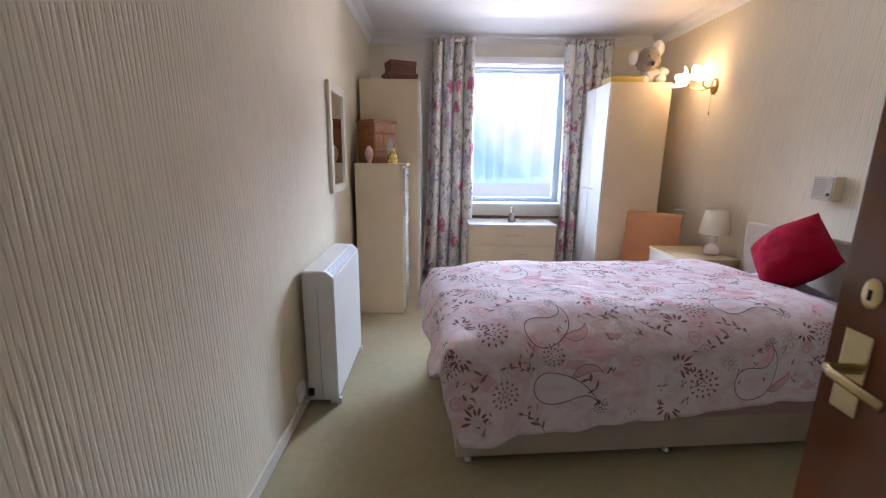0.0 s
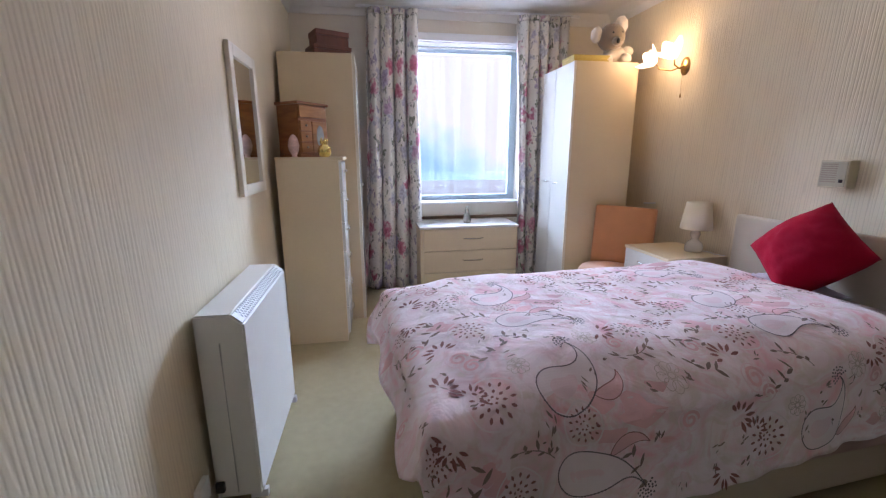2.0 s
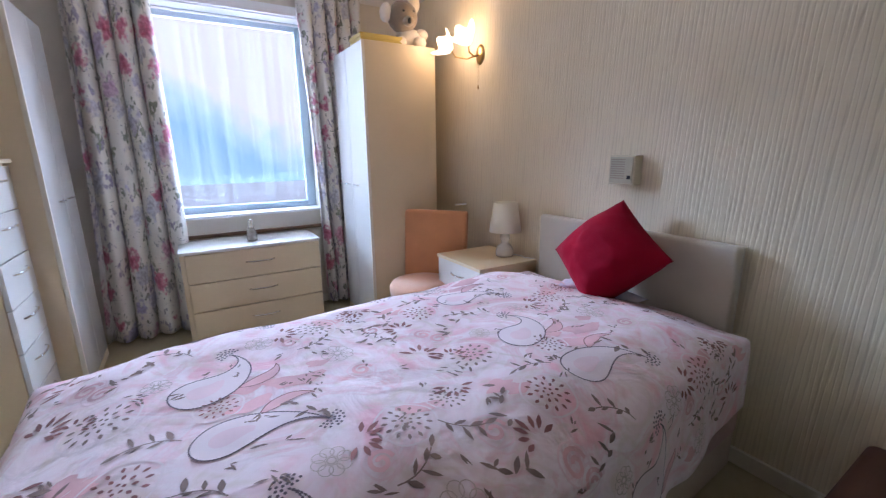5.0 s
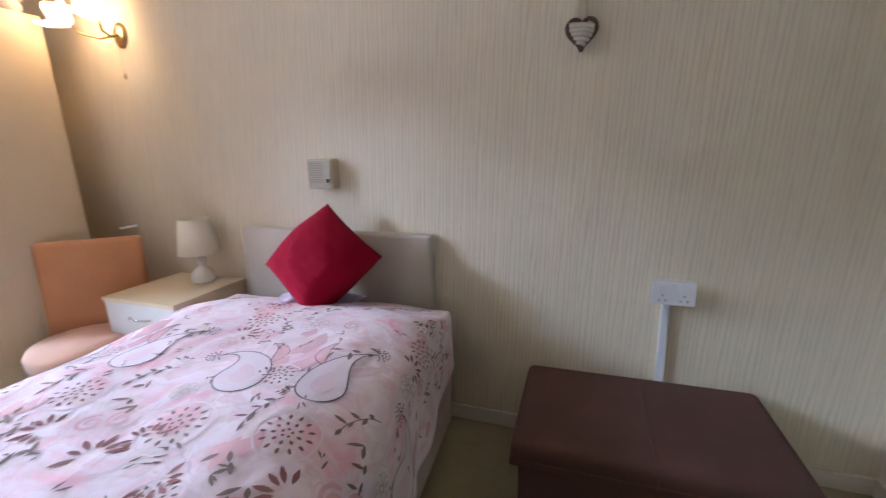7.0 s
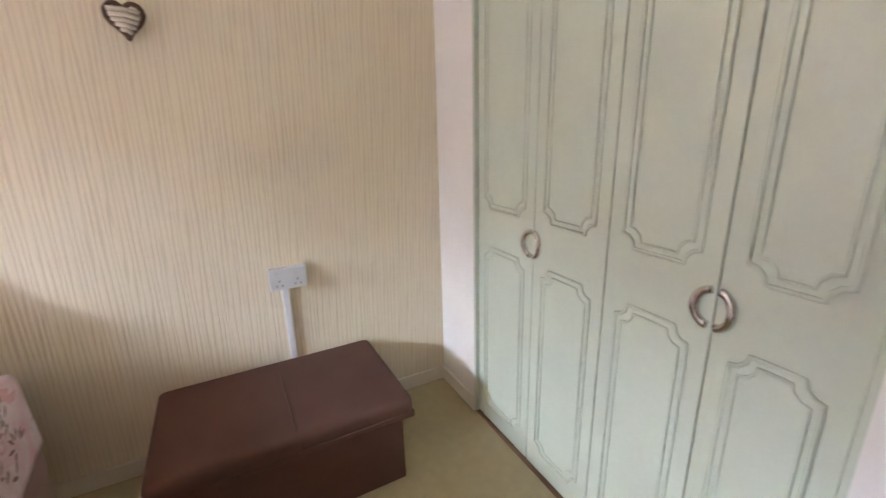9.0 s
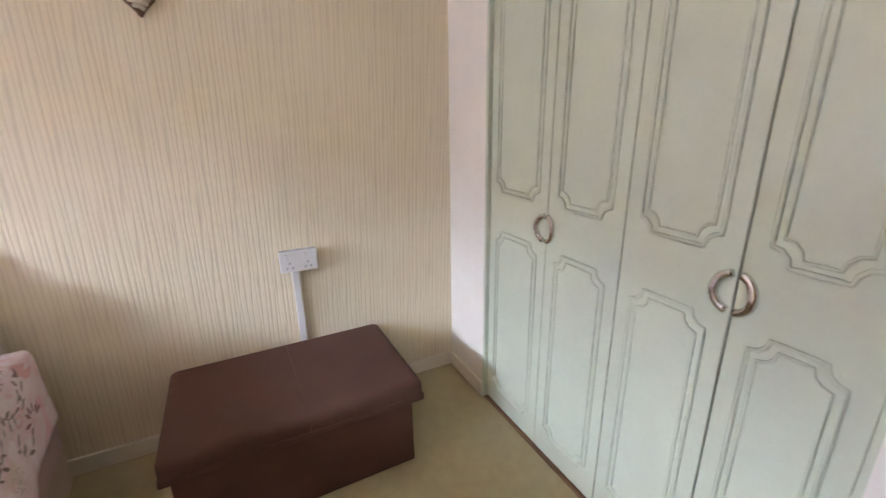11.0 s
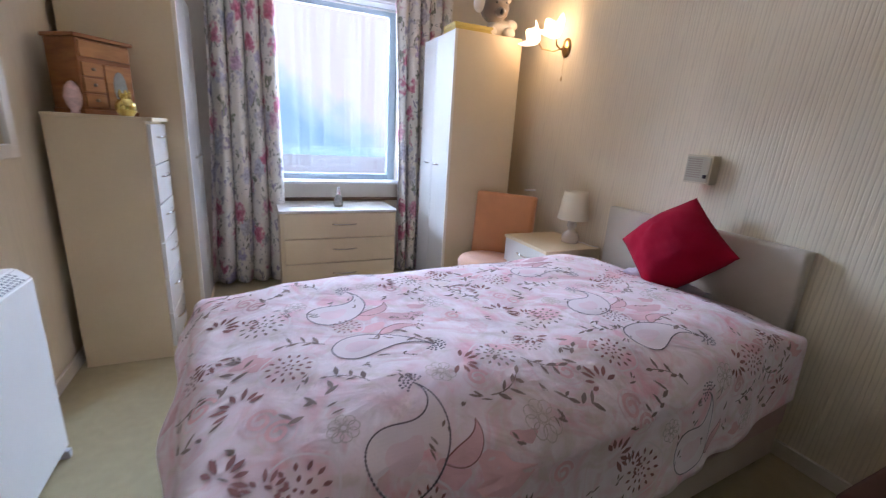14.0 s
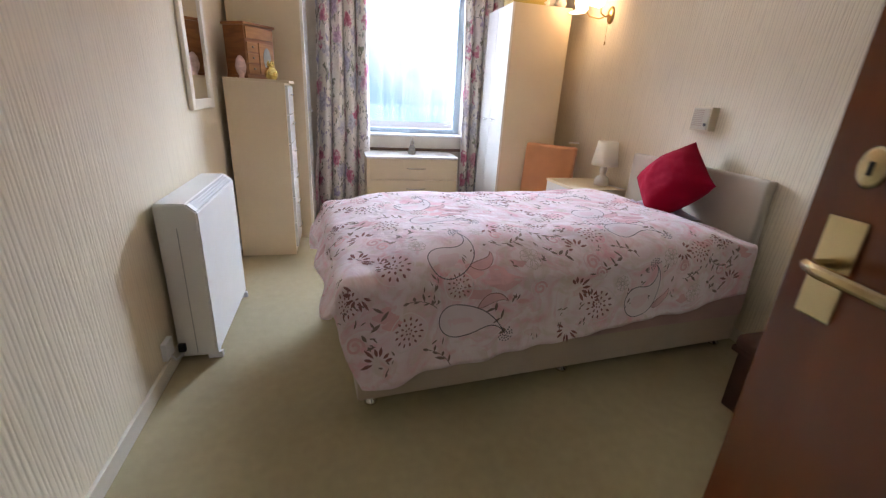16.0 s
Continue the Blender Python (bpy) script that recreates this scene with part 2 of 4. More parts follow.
EDGE = plain("shadow_gap_edging", (0.35, 0.27, 0.19), 0.5)
GREEN = plain("pale_green_paint", (0.54, 0.60, 0.475), 0.33, vary=0.05, bump=0.06)
CHROME = plain("brushed_chrome", (0.72, 0.70, 0.67), 0.22, 1.0, vary=0.05, bump=0.03)
DARK = plain("keyhole_shade", (0.03, 0.025, 0.02), 0.9)
SUEDE = plain("brown_suede", (0.092, 0.036, 0.022), 0.8, vary=0.2, grain=300, bump=0.25, sheen=0.0)
CRIMSON = weave("crimson_knit", (0.27, 0.0018, 0.016), 0.95, 420.0, 0.2, 0.12, 0.0)
PEACH = weave("peach_upholstery", (0.58, 0.255, 0.11), 0.9, 350, 0.3, 0.08)
PEACHSEAT = weave("pale_peach_upholstery", (0.66, 0.37, 0.24), 0.9, 350, 0.3, 0.08)
GREYFAB = weave("stone_upholstery", (0.57, 0.50, 0.40), 0.85, 500, 0.2, 0.05)
DIVAN = weave("divan_ticking", (0.52, 0.40, 0.30), 0.85, 500, 0.2, 0.06)
VALANCE = weave("dusty_pink_valance", (0.50, 0.31, 0.28), 0.85, 500, 0.2, 0.06)
SHEET = weave("lilac_sheet", (0.62, 0.56, 0.66), 0.9, 500, 0.15, 0.05)
DUVET = duvet_material()
FLORAL = floral()
NET = net_material()
HEATER = plain("white_enamel", (0.80, 0.79, 0.75), 0.35, vary=0.03, bump=0.03)
SLOT = plain("slot_shade", (0.07, 0.08, 0.10), 0.6)
GRILLE = plain("grey_grille", (0.40, 0.40, 0.40), 0.4, 0.5)
MAHOGANY = wood("mahogany_veneer", (0.13, 0.029, 0.008), (0.21, 0.055, 0.015), 0.16, (8, 8, 1.2), 0.5)
PINE = wood("honey_wood", (0.20, 0.062, 0.014), (0.34, 0.125, 0.034), 0.35, (5, 5, 30), 0.2)
HONEY = wood("orange_honey_wood", (0.28, 0.105, 0.028), (0.44, 0.19, 0.06), 0.3, (5, 5, 30), 0.2)
BOXRED = wood("red_brown_wood", (0.10, 0.030, 0.018), (0.17, 0.055, 0.03), 0.4, (20, 4, 4))
BROWNWOOD = wood("brown_wood", (0.13, 0.07, 0.035), (0.22, 0.12, 0.06), 0.5, (4, 30, 30))
MIRROR, _t, _s = nodes_of("mirror_silver")
_s.inputs["Base Color"].default_value, _s.inputs["Metallic"].default_value, _s.inputs["Roughness"].default_value = (0.86, 0.87, 0.87, 1), 1.0, 0.01
PANE = glass_material("window_glass", (1, 1, 1))
PANEL = plain("olive_grey_plastic", (0.44, 0.39, 0.27), 0.45, vary=0.04, bump=0.03)
IVORY = plain("ivory_plastic", (0.62, 0.53, 0.35), 0.4, vary=0.03, bump=0.03)
WHITEPLASTIC = plain("white_plastic", (0.78, 0.78, 0.77), 0.35, vary=0.03, bump=0.02)
BLACK = plain("black_plastic", (0.02, 0.02, 0.02), 0.4)
CERAMIC = plain("cream_ceramic", (0.74, 0.68, 0.58), 0.2, vary=0.04, bump=0.02)
SHADE = weave("cream_lampshade", (0.86, 0.79, 0.60), 0.9, 300, 0.3, 0.04)


# ---- building blocks ----
PLACE = {}


def thing(name, label, category, m=None, group="", kind="", local=False):
    """An Empty at the thing's base. Its parts are drawn in world metres, or in the thing's own with local."""
    ob = new(name)
    ob.empty_display_size = 0.1
    ob.matrix_basis = m or Matrix.Identity(4)
    PLACE[ob.name] = None if local else ob.matrix_basis.inverted()
    return tagged(ob, label, category, group, kind)


def part(name, bm, material, parent=None, label="", smooth=False):
    me = bpy.data.meshes.new(name)
    if parent and PLACE.get(parent.name) is not None:
        bm.transform(PLACE[parent.name])
    bmesh.ops.recalc_face_normals(bm, faces=bm.faces)
    bm.to_mesh(me)
    bm.free()
    if smooth:
        me.shade_smooth()
    me.materials.append(material)
    ob = new(name, me)
    if parent:
        ob.parent = parent
        PLACE[ob.name] = PLACE.get(parent.name)
    if label:
        ob["label"] = label
    return ob


def box(x0, x1, y0, y1, z0, z1, bevel=0.0, bm=None, steps=2):
    b = bmesh.new()
    bmesh.ops.create_cube(b, size=1, matrix=Matrix.LocRotScale(((x0 + x1) / 2, (y0 + y1) / 2, (z0 + z1) / 2), None, (x1 - x0, y1 - y0, z1 - z0)))
    if bevel:
        bmesh.ops.bevel(b, geom=b.edges[:], offset=bevel, segments=steps, affect="EDGES", profile=0.6)
    return merge(bm, b)


def merge(bm, b):
    if bm is None:
        return b
    me = bpy.data.meshes.new("joined")
    b.to_mesh(me)
    b.free()
    bm.from_mesh(me)
    bpy.data.meshes.remove(me)
    return bm


def lathe(profile, x=0.0, y=0.0, n=24, bm=None, close=True):
    b = bmesh.new()
    rings = [[b.verts.new((x + r * math.cos(2 * math.pi * k / n), y + r * math.sin(2 * math.pi * k / n), z)) for k in range(n)] for r, z in profile]
    for lo, hi in zip(rings, rings[1:]):
        for k in range(n):
            b.faces.new((lo[k], lo[(k + 1) % n], hi[(k + 1) % n], hi[k]))
    if close:
        b.faces.new(rings[0][::-1]), b.faces.new(rings[-1])
    return merge(bm, b)


def tube(points, r, n=8, bm=None, closed=False):
    b = bmesh.new()
    pts = [Vector(p) for p in points]
    rings = []
    for i, p in enumerate(pts):
        ahead = (pts[(i + 1) % len(pts)] if closed or i + 1 < len(pts) else p) - (pts[i - 1] if closed or i else p)
        ahead.normalize()
        side = ahead.cross(Vector((0.123, 0.271, 0.95))).normalized()
        up = side.cross(ahead)
        rings.append([b.verts.new(p + r * (math.cos(2 * math.pi * k / n) * side + math.sin(2 * math.pi * k / n) * up)) for k in range(n)])
    pairs = list(zip(rings, rings[1:])) + ([(rings[-1], rings[0])] if closed else [])
    for lo, hi in pairs:
        for k in range(n):
            b.faces.new((lo[k], lo[(k + 1) % n], hi[(k + 1) % n], hi[k]))
    if not closed:
        b.faces.new(rings[0][::-1]), b.faces.new(rings[-1])
    return merge(bm, b)


def sheet(place, us, vs, bm=None):
    """A grid of points place(u, v), with u and v kept as UVs in metres."""
    b = bmesh.new()
    layer = b.loops.layers.uv.new("cloth")
    rows = [[b.verts.new(place(u, v)) for u in us] for v in vs]
    for j in range(len(vs) - 1):
        for i in range(len(us) - 1):
            f = b.faces.new((rows[j][i], rows[j][i + 1], rows[j + 1][i + 1], rows[j + 1][i]))
            for loop, (a, c) in zip(f.loops, ((i, j), (i + 1, j), (i + 1, j + 1), (i, j + 1))):
                loop[layer].uv = (us[a], vs[c])
    return merge(bm, b)


def spread(a, b, n):
    return [a + (b - a) * k / n for k in range(n + 1)]


def structure(name, bm, material, label="", category=""):
    return tagged(part(name, bm, material), label, category, kind="structure")


# ---- the room ----
W, FAR, CLOSET, BACK, TOP = 2.9, 5.42, 0.98, 0.58, 2.5
structure("floor", box(-0.2, W + 0.2, -1.2, FAR + 0.3, -0.1, 0.0), CARPET, "beige cut-pile carpet over the whole bedroom", "floor")
structure("ceiling", box(-0.2, W + 0.2, -1.2, FAR + 0.3, TOP, TOP + 0.1), CEIL, "white painted bedroom ceiling", "ceiling")
structure("wall_west", box(-0.15, 0.0, -1.2, FAR + 0.3, 0.0, TOP), WALL_Y, "cream ribbed wallpaper wall", "wall")
structure("wall_east", box(W, W + 0.15, 0.2, FAR + 0.3, 0.0, TOP), WALL_Y, "cream ribbed wallpaper wall behind the bed", "wall")
WX0, WX1, WZ0, WZ1 = 0.97, 2.05, 0.80, 2.24
wall = box(0.0, WX0, FAR, FAR + 0.28, 0.0, TOP)
box(WX1, W, FAR, FAR + 0.28, 0.0, TOP, bm=wall)
box(WX0, WX1, FAR, FAR + 0.28, 0.0, WZ0, bm=wall)
box(WX0, WX1, FAR, FAR + 0.28, WZ1, TOP, bm=wall)
structure("wall_north", wall, SMOOTH, "cream wall with the window opening", "wall")
structure("wall_stub", box(2.57, W, CLOSET - 0.1, 0.98, 0.0, TOP), WHITEWALL, "narrow white wall beside the fitted wardrobe", "wall")
structure("wall_closet_side", box(1.24, 1.33, BACK, 1.0, 0.0, TOP), WHITEWALL, "white end wall of the fitted wardrobe", "wall")
structure("wall_closet_back", box(1.24, W, 0.2, 0.3, 0.0, TOP), WHITEWALL, "white wall behind the fitted wardrobe", "wall")
structure("wall_closet_over", box(1.33, 2.57, 0.88, 0.985, 2.30, TOP), WHITEWALL, "white wall over the fitted wardrobe doors", "wall")
entry = box(0.0, 0.36, BACK - 0.1, BACK, 0.0, TOP)
box(1.14, 1.24, BACK - 0.1, BACK, 0.0, TOP, bm=entry)
box(0.36, 1.14, BACK - 0.1, BACK, 2.04, TOP, bm=entry)
structure("wall_south", entry, WHITEWALL, "white wall round the bedroom doorway", "wall")
structure("wall_hall", box(0.0, 1.4, -1.2, -1.1, 0.0, TOP), WHITEWALL, "plain white hall wall", "wall")
structure("wall_hall_side", box(1.24, 1.34, -1.1, BACK - 0.1, 0.0, TOP), WHITEWALL, "plain white hall wall", "wall")


def skirting(name, x0, x1, y0, y1):
    b = box(x0, x1, y0, y1, 0.0, 0.07, 0.004)
    structure(name, b, GLOSS, "cream gloss-painted skirting board", "baseboard")


skirting("baseboard", 0.0, 0.014, BACK, FAR)
skirting("baseboard", W - 0.014, W, 0.994, FAR)
skirting("baseboard", 2.574, W, 0.98, 0.994)
skirting("baseboard", 0.014, W - 0.014, FAR - 0.014, FAR)


def coving():
    b = bmesh.new()
    for a, c, out in (((0, BACK), (0, FAR), (1, 0)), ((W, FAR), (W, 0.98), (-1, 0)), ((0, FAR), (W, FAR), (0, -1))):
        ring = []
        for x, y in (a, c):
            ring.append([b.verts.new((x + out[0] * d, y + out[1] * d, z)) for d, z in ((0, TOP - 0.09), (0.008, TOP - 0.085), (0.03, TOP - 0.04), (0.08, TOP - 0.008), (0.09, TOP - 0.001), (0, TOP - 0.001))])
        for k in range(6):
            b.faces.new((ring[0][k], ring[0][(k + 1) % 6], ring[1][(k + 1) % 6], ring[1][k]))
        b.faces.new(ring[0]), b.faces.new(ring[1][::-1])
    return b


structure("trim", coving(), CEIL, "plain white plaster coving", "trim")


# ---- window ----
def window():
    w = tagged(new("window_1"), "single-pane window, frame coloured as backlit, behind a net curtain", "window", kind="structure")
    y0, y1 = 5.56, 5.62
    f = box(WX0, WX0 + 0.07, y0, y1, WZ0, WZ1, 0.006)
    box(WX1 - 0.07, WX1, y0, y1, WZ0, WZ1, 0.006, f)
    box(WX0 + 0.07, WX1 - 0.07, y0, y1, WZ0, WZ0 + 0.07, 0.006, f)
    box(WX0 + 0.07, WX1 - 0.07, y0, y1, WZ1 - 0.07, WZ1, 0.006, f)
    part("window_frame", f, FRAMESHADE, w, "window frame with backlit shade in its blue-grey colour")
    p = part("pane", box(WX0 + 0.07, WX1 - 0.07, 5.585, 5.59, WZ0 + 0.07, WZ1 - 0.07), PANE, w, "clear glass")
    p.visible_shadow = False
    part("window_sill", box(WX0 - 0.03, WX1 + 0.03, FAR - 0.05, 5.56, WZ0, WZ0 + 0.022, 0.006), UPVC, w, "white sill board")
    part("lining", box(WX0, WX1, FAR + 0.002, 5.56, WZ1 - 0.012, WZ1), UPVC, w, "white lining of the head")


window()


def net_curtain():
    n = thing("net_curtain", "white net curtain with a lace band and scalloped hem", "net curtain", pose(1.5, 5.47, 0.84))

    def place(u, v):
        fold = 0.016 * math.sin(u * 34 + 1.5 * math.sin(u * 5)) + 0.008 * math.sin(u * 83 + v)
        return (WX0 + 0.025 + u * (WX1 - WX0 - 0.05) / 1.05, 5.485 + fold * (0.5 + 0.5 * (1 - v / 1.4)), 0.855 + v + (0.014 * abs(math.sin(u * 24)) if v < 0.001 else 0))

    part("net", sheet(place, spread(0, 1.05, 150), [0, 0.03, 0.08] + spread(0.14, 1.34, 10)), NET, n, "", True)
    part("rod", tube([(WX0, 5.485, 2.197), (WX1, 5.485, 2.197)], 0.008), UPVC, n, "slim white rod", True)


def curtain(x0, x1, bottom0, bottom1, seed):
    c = thing("curtain", "cream curtain printed with pink roses and grey leaves, drawn aside", "curtain", pose((x0 + x1) / 2, 5.33, 0), "pair of window curtains")
    rnd = random.Random(seed)
    folds = 5 if seed > 3 else 4
    phases = [rnd.uniform(-0.5, 0.5) for _ in range(folds + 2)]
    deep = [rnd.uniform(0.7, 1.25) for _ in range(folds + 2)]

    def place(u, v):
        k = u / 1.3
        drop = 1 - v / 2.44
        a, b = x0 + (bottom0 - x0) * drop, x1 + (bottom1 - x1) * drop
        i = min(int(k * folds), folds)
        f = k * folds - i
        ph = phases[i] * (1 - f) + phases[i + 1] * f
        de = deep[i] * (1 - f) + deep[i + 1] * f
        wave = math.sin(2 * math.pi * (k * folds + 0.35 * ph * drop)) * de
        sharp = math.sin(4 * math.pi * k * folds + ph)
        depth = (0.028 if v > 2.36 else 0.045 + 0.012 * drop)
        x = a + (b - a) * k + 0.018 * math.cos(2 * math.pi * k * folds) * de + 0.008 * math.sin(v * 2.1 + ph * 4)
        return (x, 5.335 + depth * wave + 0.007 * sharp + 0.006 * math.sin(v * 3 + k * 9), 0.02 + v)

    cloth = part("cloth", sheet(place, spread(0, 1.3, 170), spread(0, 2.36, 26) + [2.38, 2.41, 2.44]), FLORAL, c, "", True)
    solid = cloth.modifiers.new("thickness", "SOLIDIFY")
    solid.thickness = 0.004

    def tape(u, v):
        x, y, z = place(u, 2.39 + v)
        return (x, y - 0.006, z)

    head = part("heading", sheet(tape, spread(0, 1.3, 170), [0.0, 0.045]), FLORAL, c, "gathered pencil-pleat heading", True)
    head.modifiers.new("thickness", "SOLIDIFY").thickness = 0.003


net_curtain()
curtain(0.63, 1.055, 0.53, 1.05, 3)
curtain(1.95, 2.44, 2.03, 2.40, 8)
rail = thing("curtain_rail", "plain white curtain rail over the window", "curtain rail", pose(1.5, FAR, 2.46))
part("rail", box(0.55, 2.55, 5.345, 5.365, 2.462, 2.482, 0.003), UPVC, rail)
for x in (0.75, 1.5, 2.25):
    part("bracket", box(x - 0.015, x + 0.015, 5.365, FAR, 2.464, 2.48, 0.002), UPVC, rail)
# thin brown strip along the wall, just above the chest top
batten = thing("wall_strip", "thin brown strip on the wall under the window", "batten", pose(1.45, FAR, 0.66))
part("board", box(0.9, 2.1, FAR - 0.022, FAR, 0.655, 0.682, 0.004), BROWNWOOD, batten)
cornice = thing("window_pelmet", "white painted batten along the top of the window recess", "pelmet", pose(1.5, FAR, 2.24))
part("board", box(WX0 - 0.05, WX1 + 0.05, FAR - 0.03, FAR, 2.235, 2.30, 0.004), UPVC, cornice)

# outside, behind the net
structure("ground", box(-400, 400, 5.72, 800, -3.2, -3.0), plain("paving", (0.50, 0.50, 0.48), 0.9), "pale paved yard outside the window", "ground")


def backdrop_material():
    """Glowing sheet: bright overcast sky over woods that climb to one side, their blue haze painted in."""
    m, t, sh = nodes_of("painted_haze_backdrop")
    pos = coords(t)
    sep = t.nodes.new("ShaderNodeSeparateXYZ")
    t.links.new(pos, sep.inputs[0])
    n = node(t, "TexNoise", Scale=0.16, Detail=6.0, Roughness=0.6)
    t.links.new(pos, n.inputs["Vector"])

    def reckon(how, a, b, c=None):
        k = t.nodes.new("ShaderNodeMath")
        k.operation = how
        for socket, v in zip(k.inputs, (a, b, c)):
            if isinstance(v, (int, float)):
                socket.default_value = v
            elif v is not None:
                t.links.new(v, socket)
        return k.outputs[0]

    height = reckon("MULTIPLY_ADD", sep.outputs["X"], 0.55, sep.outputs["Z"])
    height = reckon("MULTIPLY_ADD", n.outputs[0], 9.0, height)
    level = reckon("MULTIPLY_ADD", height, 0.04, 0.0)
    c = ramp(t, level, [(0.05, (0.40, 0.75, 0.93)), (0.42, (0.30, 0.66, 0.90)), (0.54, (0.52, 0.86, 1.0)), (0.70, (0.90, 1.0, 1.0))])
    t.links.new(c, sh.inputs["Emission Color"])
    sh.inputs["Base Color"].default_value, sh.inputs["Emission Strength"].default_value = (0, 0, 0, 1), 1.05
    return m


structure("backdrop", box(-90, 90, 70, 70.2, -3, 60), backdrop_material(), "glowing backdrop of pale sky over woods with painted blue haze", "sky")


# ---- fitted wardrobe with four folding doors ----
def closet():
    c = thing("fitted_wardrobe", "fitted wardrobe with four pale green panelled folding doors", "wardrobe", pose(1.95, CLOSET, 0))
    part("track", box(1.33, 2.57, 0.90, 0.985, 0.0, 0.012, 0.002), BROWNWOOD, c, "worn wooden floor track")
    fr = box(1.33, 1.345, 0.90, 0.99, 0.012, 2.30, 0.002)
    box(2.557, 2.572, 0.90, 0.992, 0.012, 2.30, 0.002, fr)
    box(1.345, 2.557, 0.90, 0.99, 2.285, 2.30, 0.002, fr)
    part("door_frame", fr, GREEN, c)
    edges = [2.555, 2.208, 1.900, 1.604, 1.347]
    for n in range(4):
        x1, x0 = edges[n] - 0.002, edges[n + 1] + 0.002
        d = part("door", box(x0, x1, 0.945, 0.975, 0.018, 2.28, 0.003), GREEN, c)
        for z0, z1 in ((0.10, 0.83), (0.985, 2.20)):
            for inset, r in ((0.045, 0.0055), (0.063, 0.004)):
                a0, a1, b0, b1, k = x0 + inset, x1 - inset, z0 + inset - 0.045, z1 - inset + 0.045, 0.035
                pts = []
                for cx, cz, sx, sz in ((a0, b0, 1, 1), (a1, b0, -1, 1), (a1, b1, -1, -1), (a0, b1, 1, -1)):
                    arc = [(cx + sx * k * math.cos(q), cz + sz * k * math.sin(q)) for q in (0, 0.52, 1.05, 1.571)]
                    notch = [(cx + sx * (k + 0.014), cz)] + arc + [(cx, cz + sz * (k + 0.014))]
                    pts += notch[::-1] if sx * sz > 0 else notch
                part("moulding", tube([(x, 0.9765, z) for x, z in pts], r, 6, closed=True), GREEN, d, "", True)
        seam = edges[n + 1] if n % 2 == 0 else edges[n]
        side_x = -1 if n % 2 else 1
        arc = [(seam + side_x * (0.005 + 0.035 * math.cos(q)), 0.988 - 0.006 * abs(math.sin(q)), 0.904 + 0.042 * math.sin(q)) for q in spread(-1.45, 1.45, 14)]
        part("handle", tube(arc, 0.0095, 8), CHROME, d, "half-ring chrome handle", True)


closet()


# ---- bedroom door, standing open ----
def bedroom_door():
    m = pose(1.147, 0.588, 0, 0, 0, -94.4)
    d = thing("door_1", "open mahogany veneer bedroom door with brass lever handle", "door", m, kind="structure", local=True)
    brass = plain("pale_brass", (0.75, 0.62, 0.36), 0.25, 1.0, vary=0.05, bump=0.02)
    part("leaf", box(-0.76, 0.0, -0.02, 0.02, 0.008, 2.0, 0.002), MAHOGANY, d)
    for side in (-1, 1):
        y = side * 0.02
        pl = part("handle_plate", box(-0.736, -0.702, min(y, y + side * 0.005), max(y, y + side * 0.005), 1.03, 1.13, 0.002), brass, d, "pale brass plate")
        part("lever", tube([(-0.719, y, 1.085), (-0.719, y + side * 0.03, 1.085), (-0.705, y + side * 0.036, 1.085), (-0.645, y + side * 0.036, 1.082)], 0.0065), brass, pl, "", True)
        es = lathe([(0.0, 0.0), (0.0125, 0.0), (0.0125, 0.002), (0.010, 0.004), (0.0, 0.004)], n=20, close=False)
        es.transform(Matrix.Translation((-0.719, y, 1.175)) @ Matrix.Rotation(radians(-90 * side), 4, "X") @ Matrix.Diagonal((1, 1.5, 1, 1)))
        esc = part("escutcheon", es, brass, d, "oval brass keyhole plate", True)
        # thin dark chip on the plate paints the shade inside the hole
        part("keyhole", box(-0.721, -0.717, min(y + side * 0.004, y + side * 0.0048), max(y + side * 0.004, y + side * 0.0048), 1.168, 1.18), DARK, esc)


bedroom_door()
arch = box(0.34, 0.375, BACK - 0.12, BACK + 0.012, 0, 2.05, 0.003)
box(1.135, 1.165, BACK - 0.12, BACK + 0.012, 0, 2.05, 0.003, arch)
box(0.375, 1.135, BACK - 0.12, BACK + 0.012, 2.015, 2.05, 0.003, arch)
structure("door_frame", arch, GLOSS, "cream painted door frame", "door frame")

# ---- bed ----
BED = pose(0.79, 2.42, 0, 0, 0, 4.0)
BL, BW = 2.02, 1.03


def duvet_top(u, v):
    k = max(0.0, min(1.0, min(u + 0.05, 1.95 - u) / 0.3)) * max(0.0, min(1.0, min((v + 0.05) / 0.28, (BW + 0.05 - v) / 0.17)))
    return 0.605 + 0.068 * math.sin(k * math.pi / 2) + 0.012 * max(0.0, min(1.0, (v - 0.55) / 0.5))


def over(a, flare):
    """How far out and down a cloth goes that runs a metres over an edge."""
    r = 0.07
    if a <= 0:
        return 0.0, 0.0
    q = a / r
    if q < math.pi / 2:
        return r * math.sin(q), r * (1 - math.cos(q))
    rest = a - r * math.pi / 2
    return r + rest * flare, r + rest * math.sqrt(1 - flare * flare)


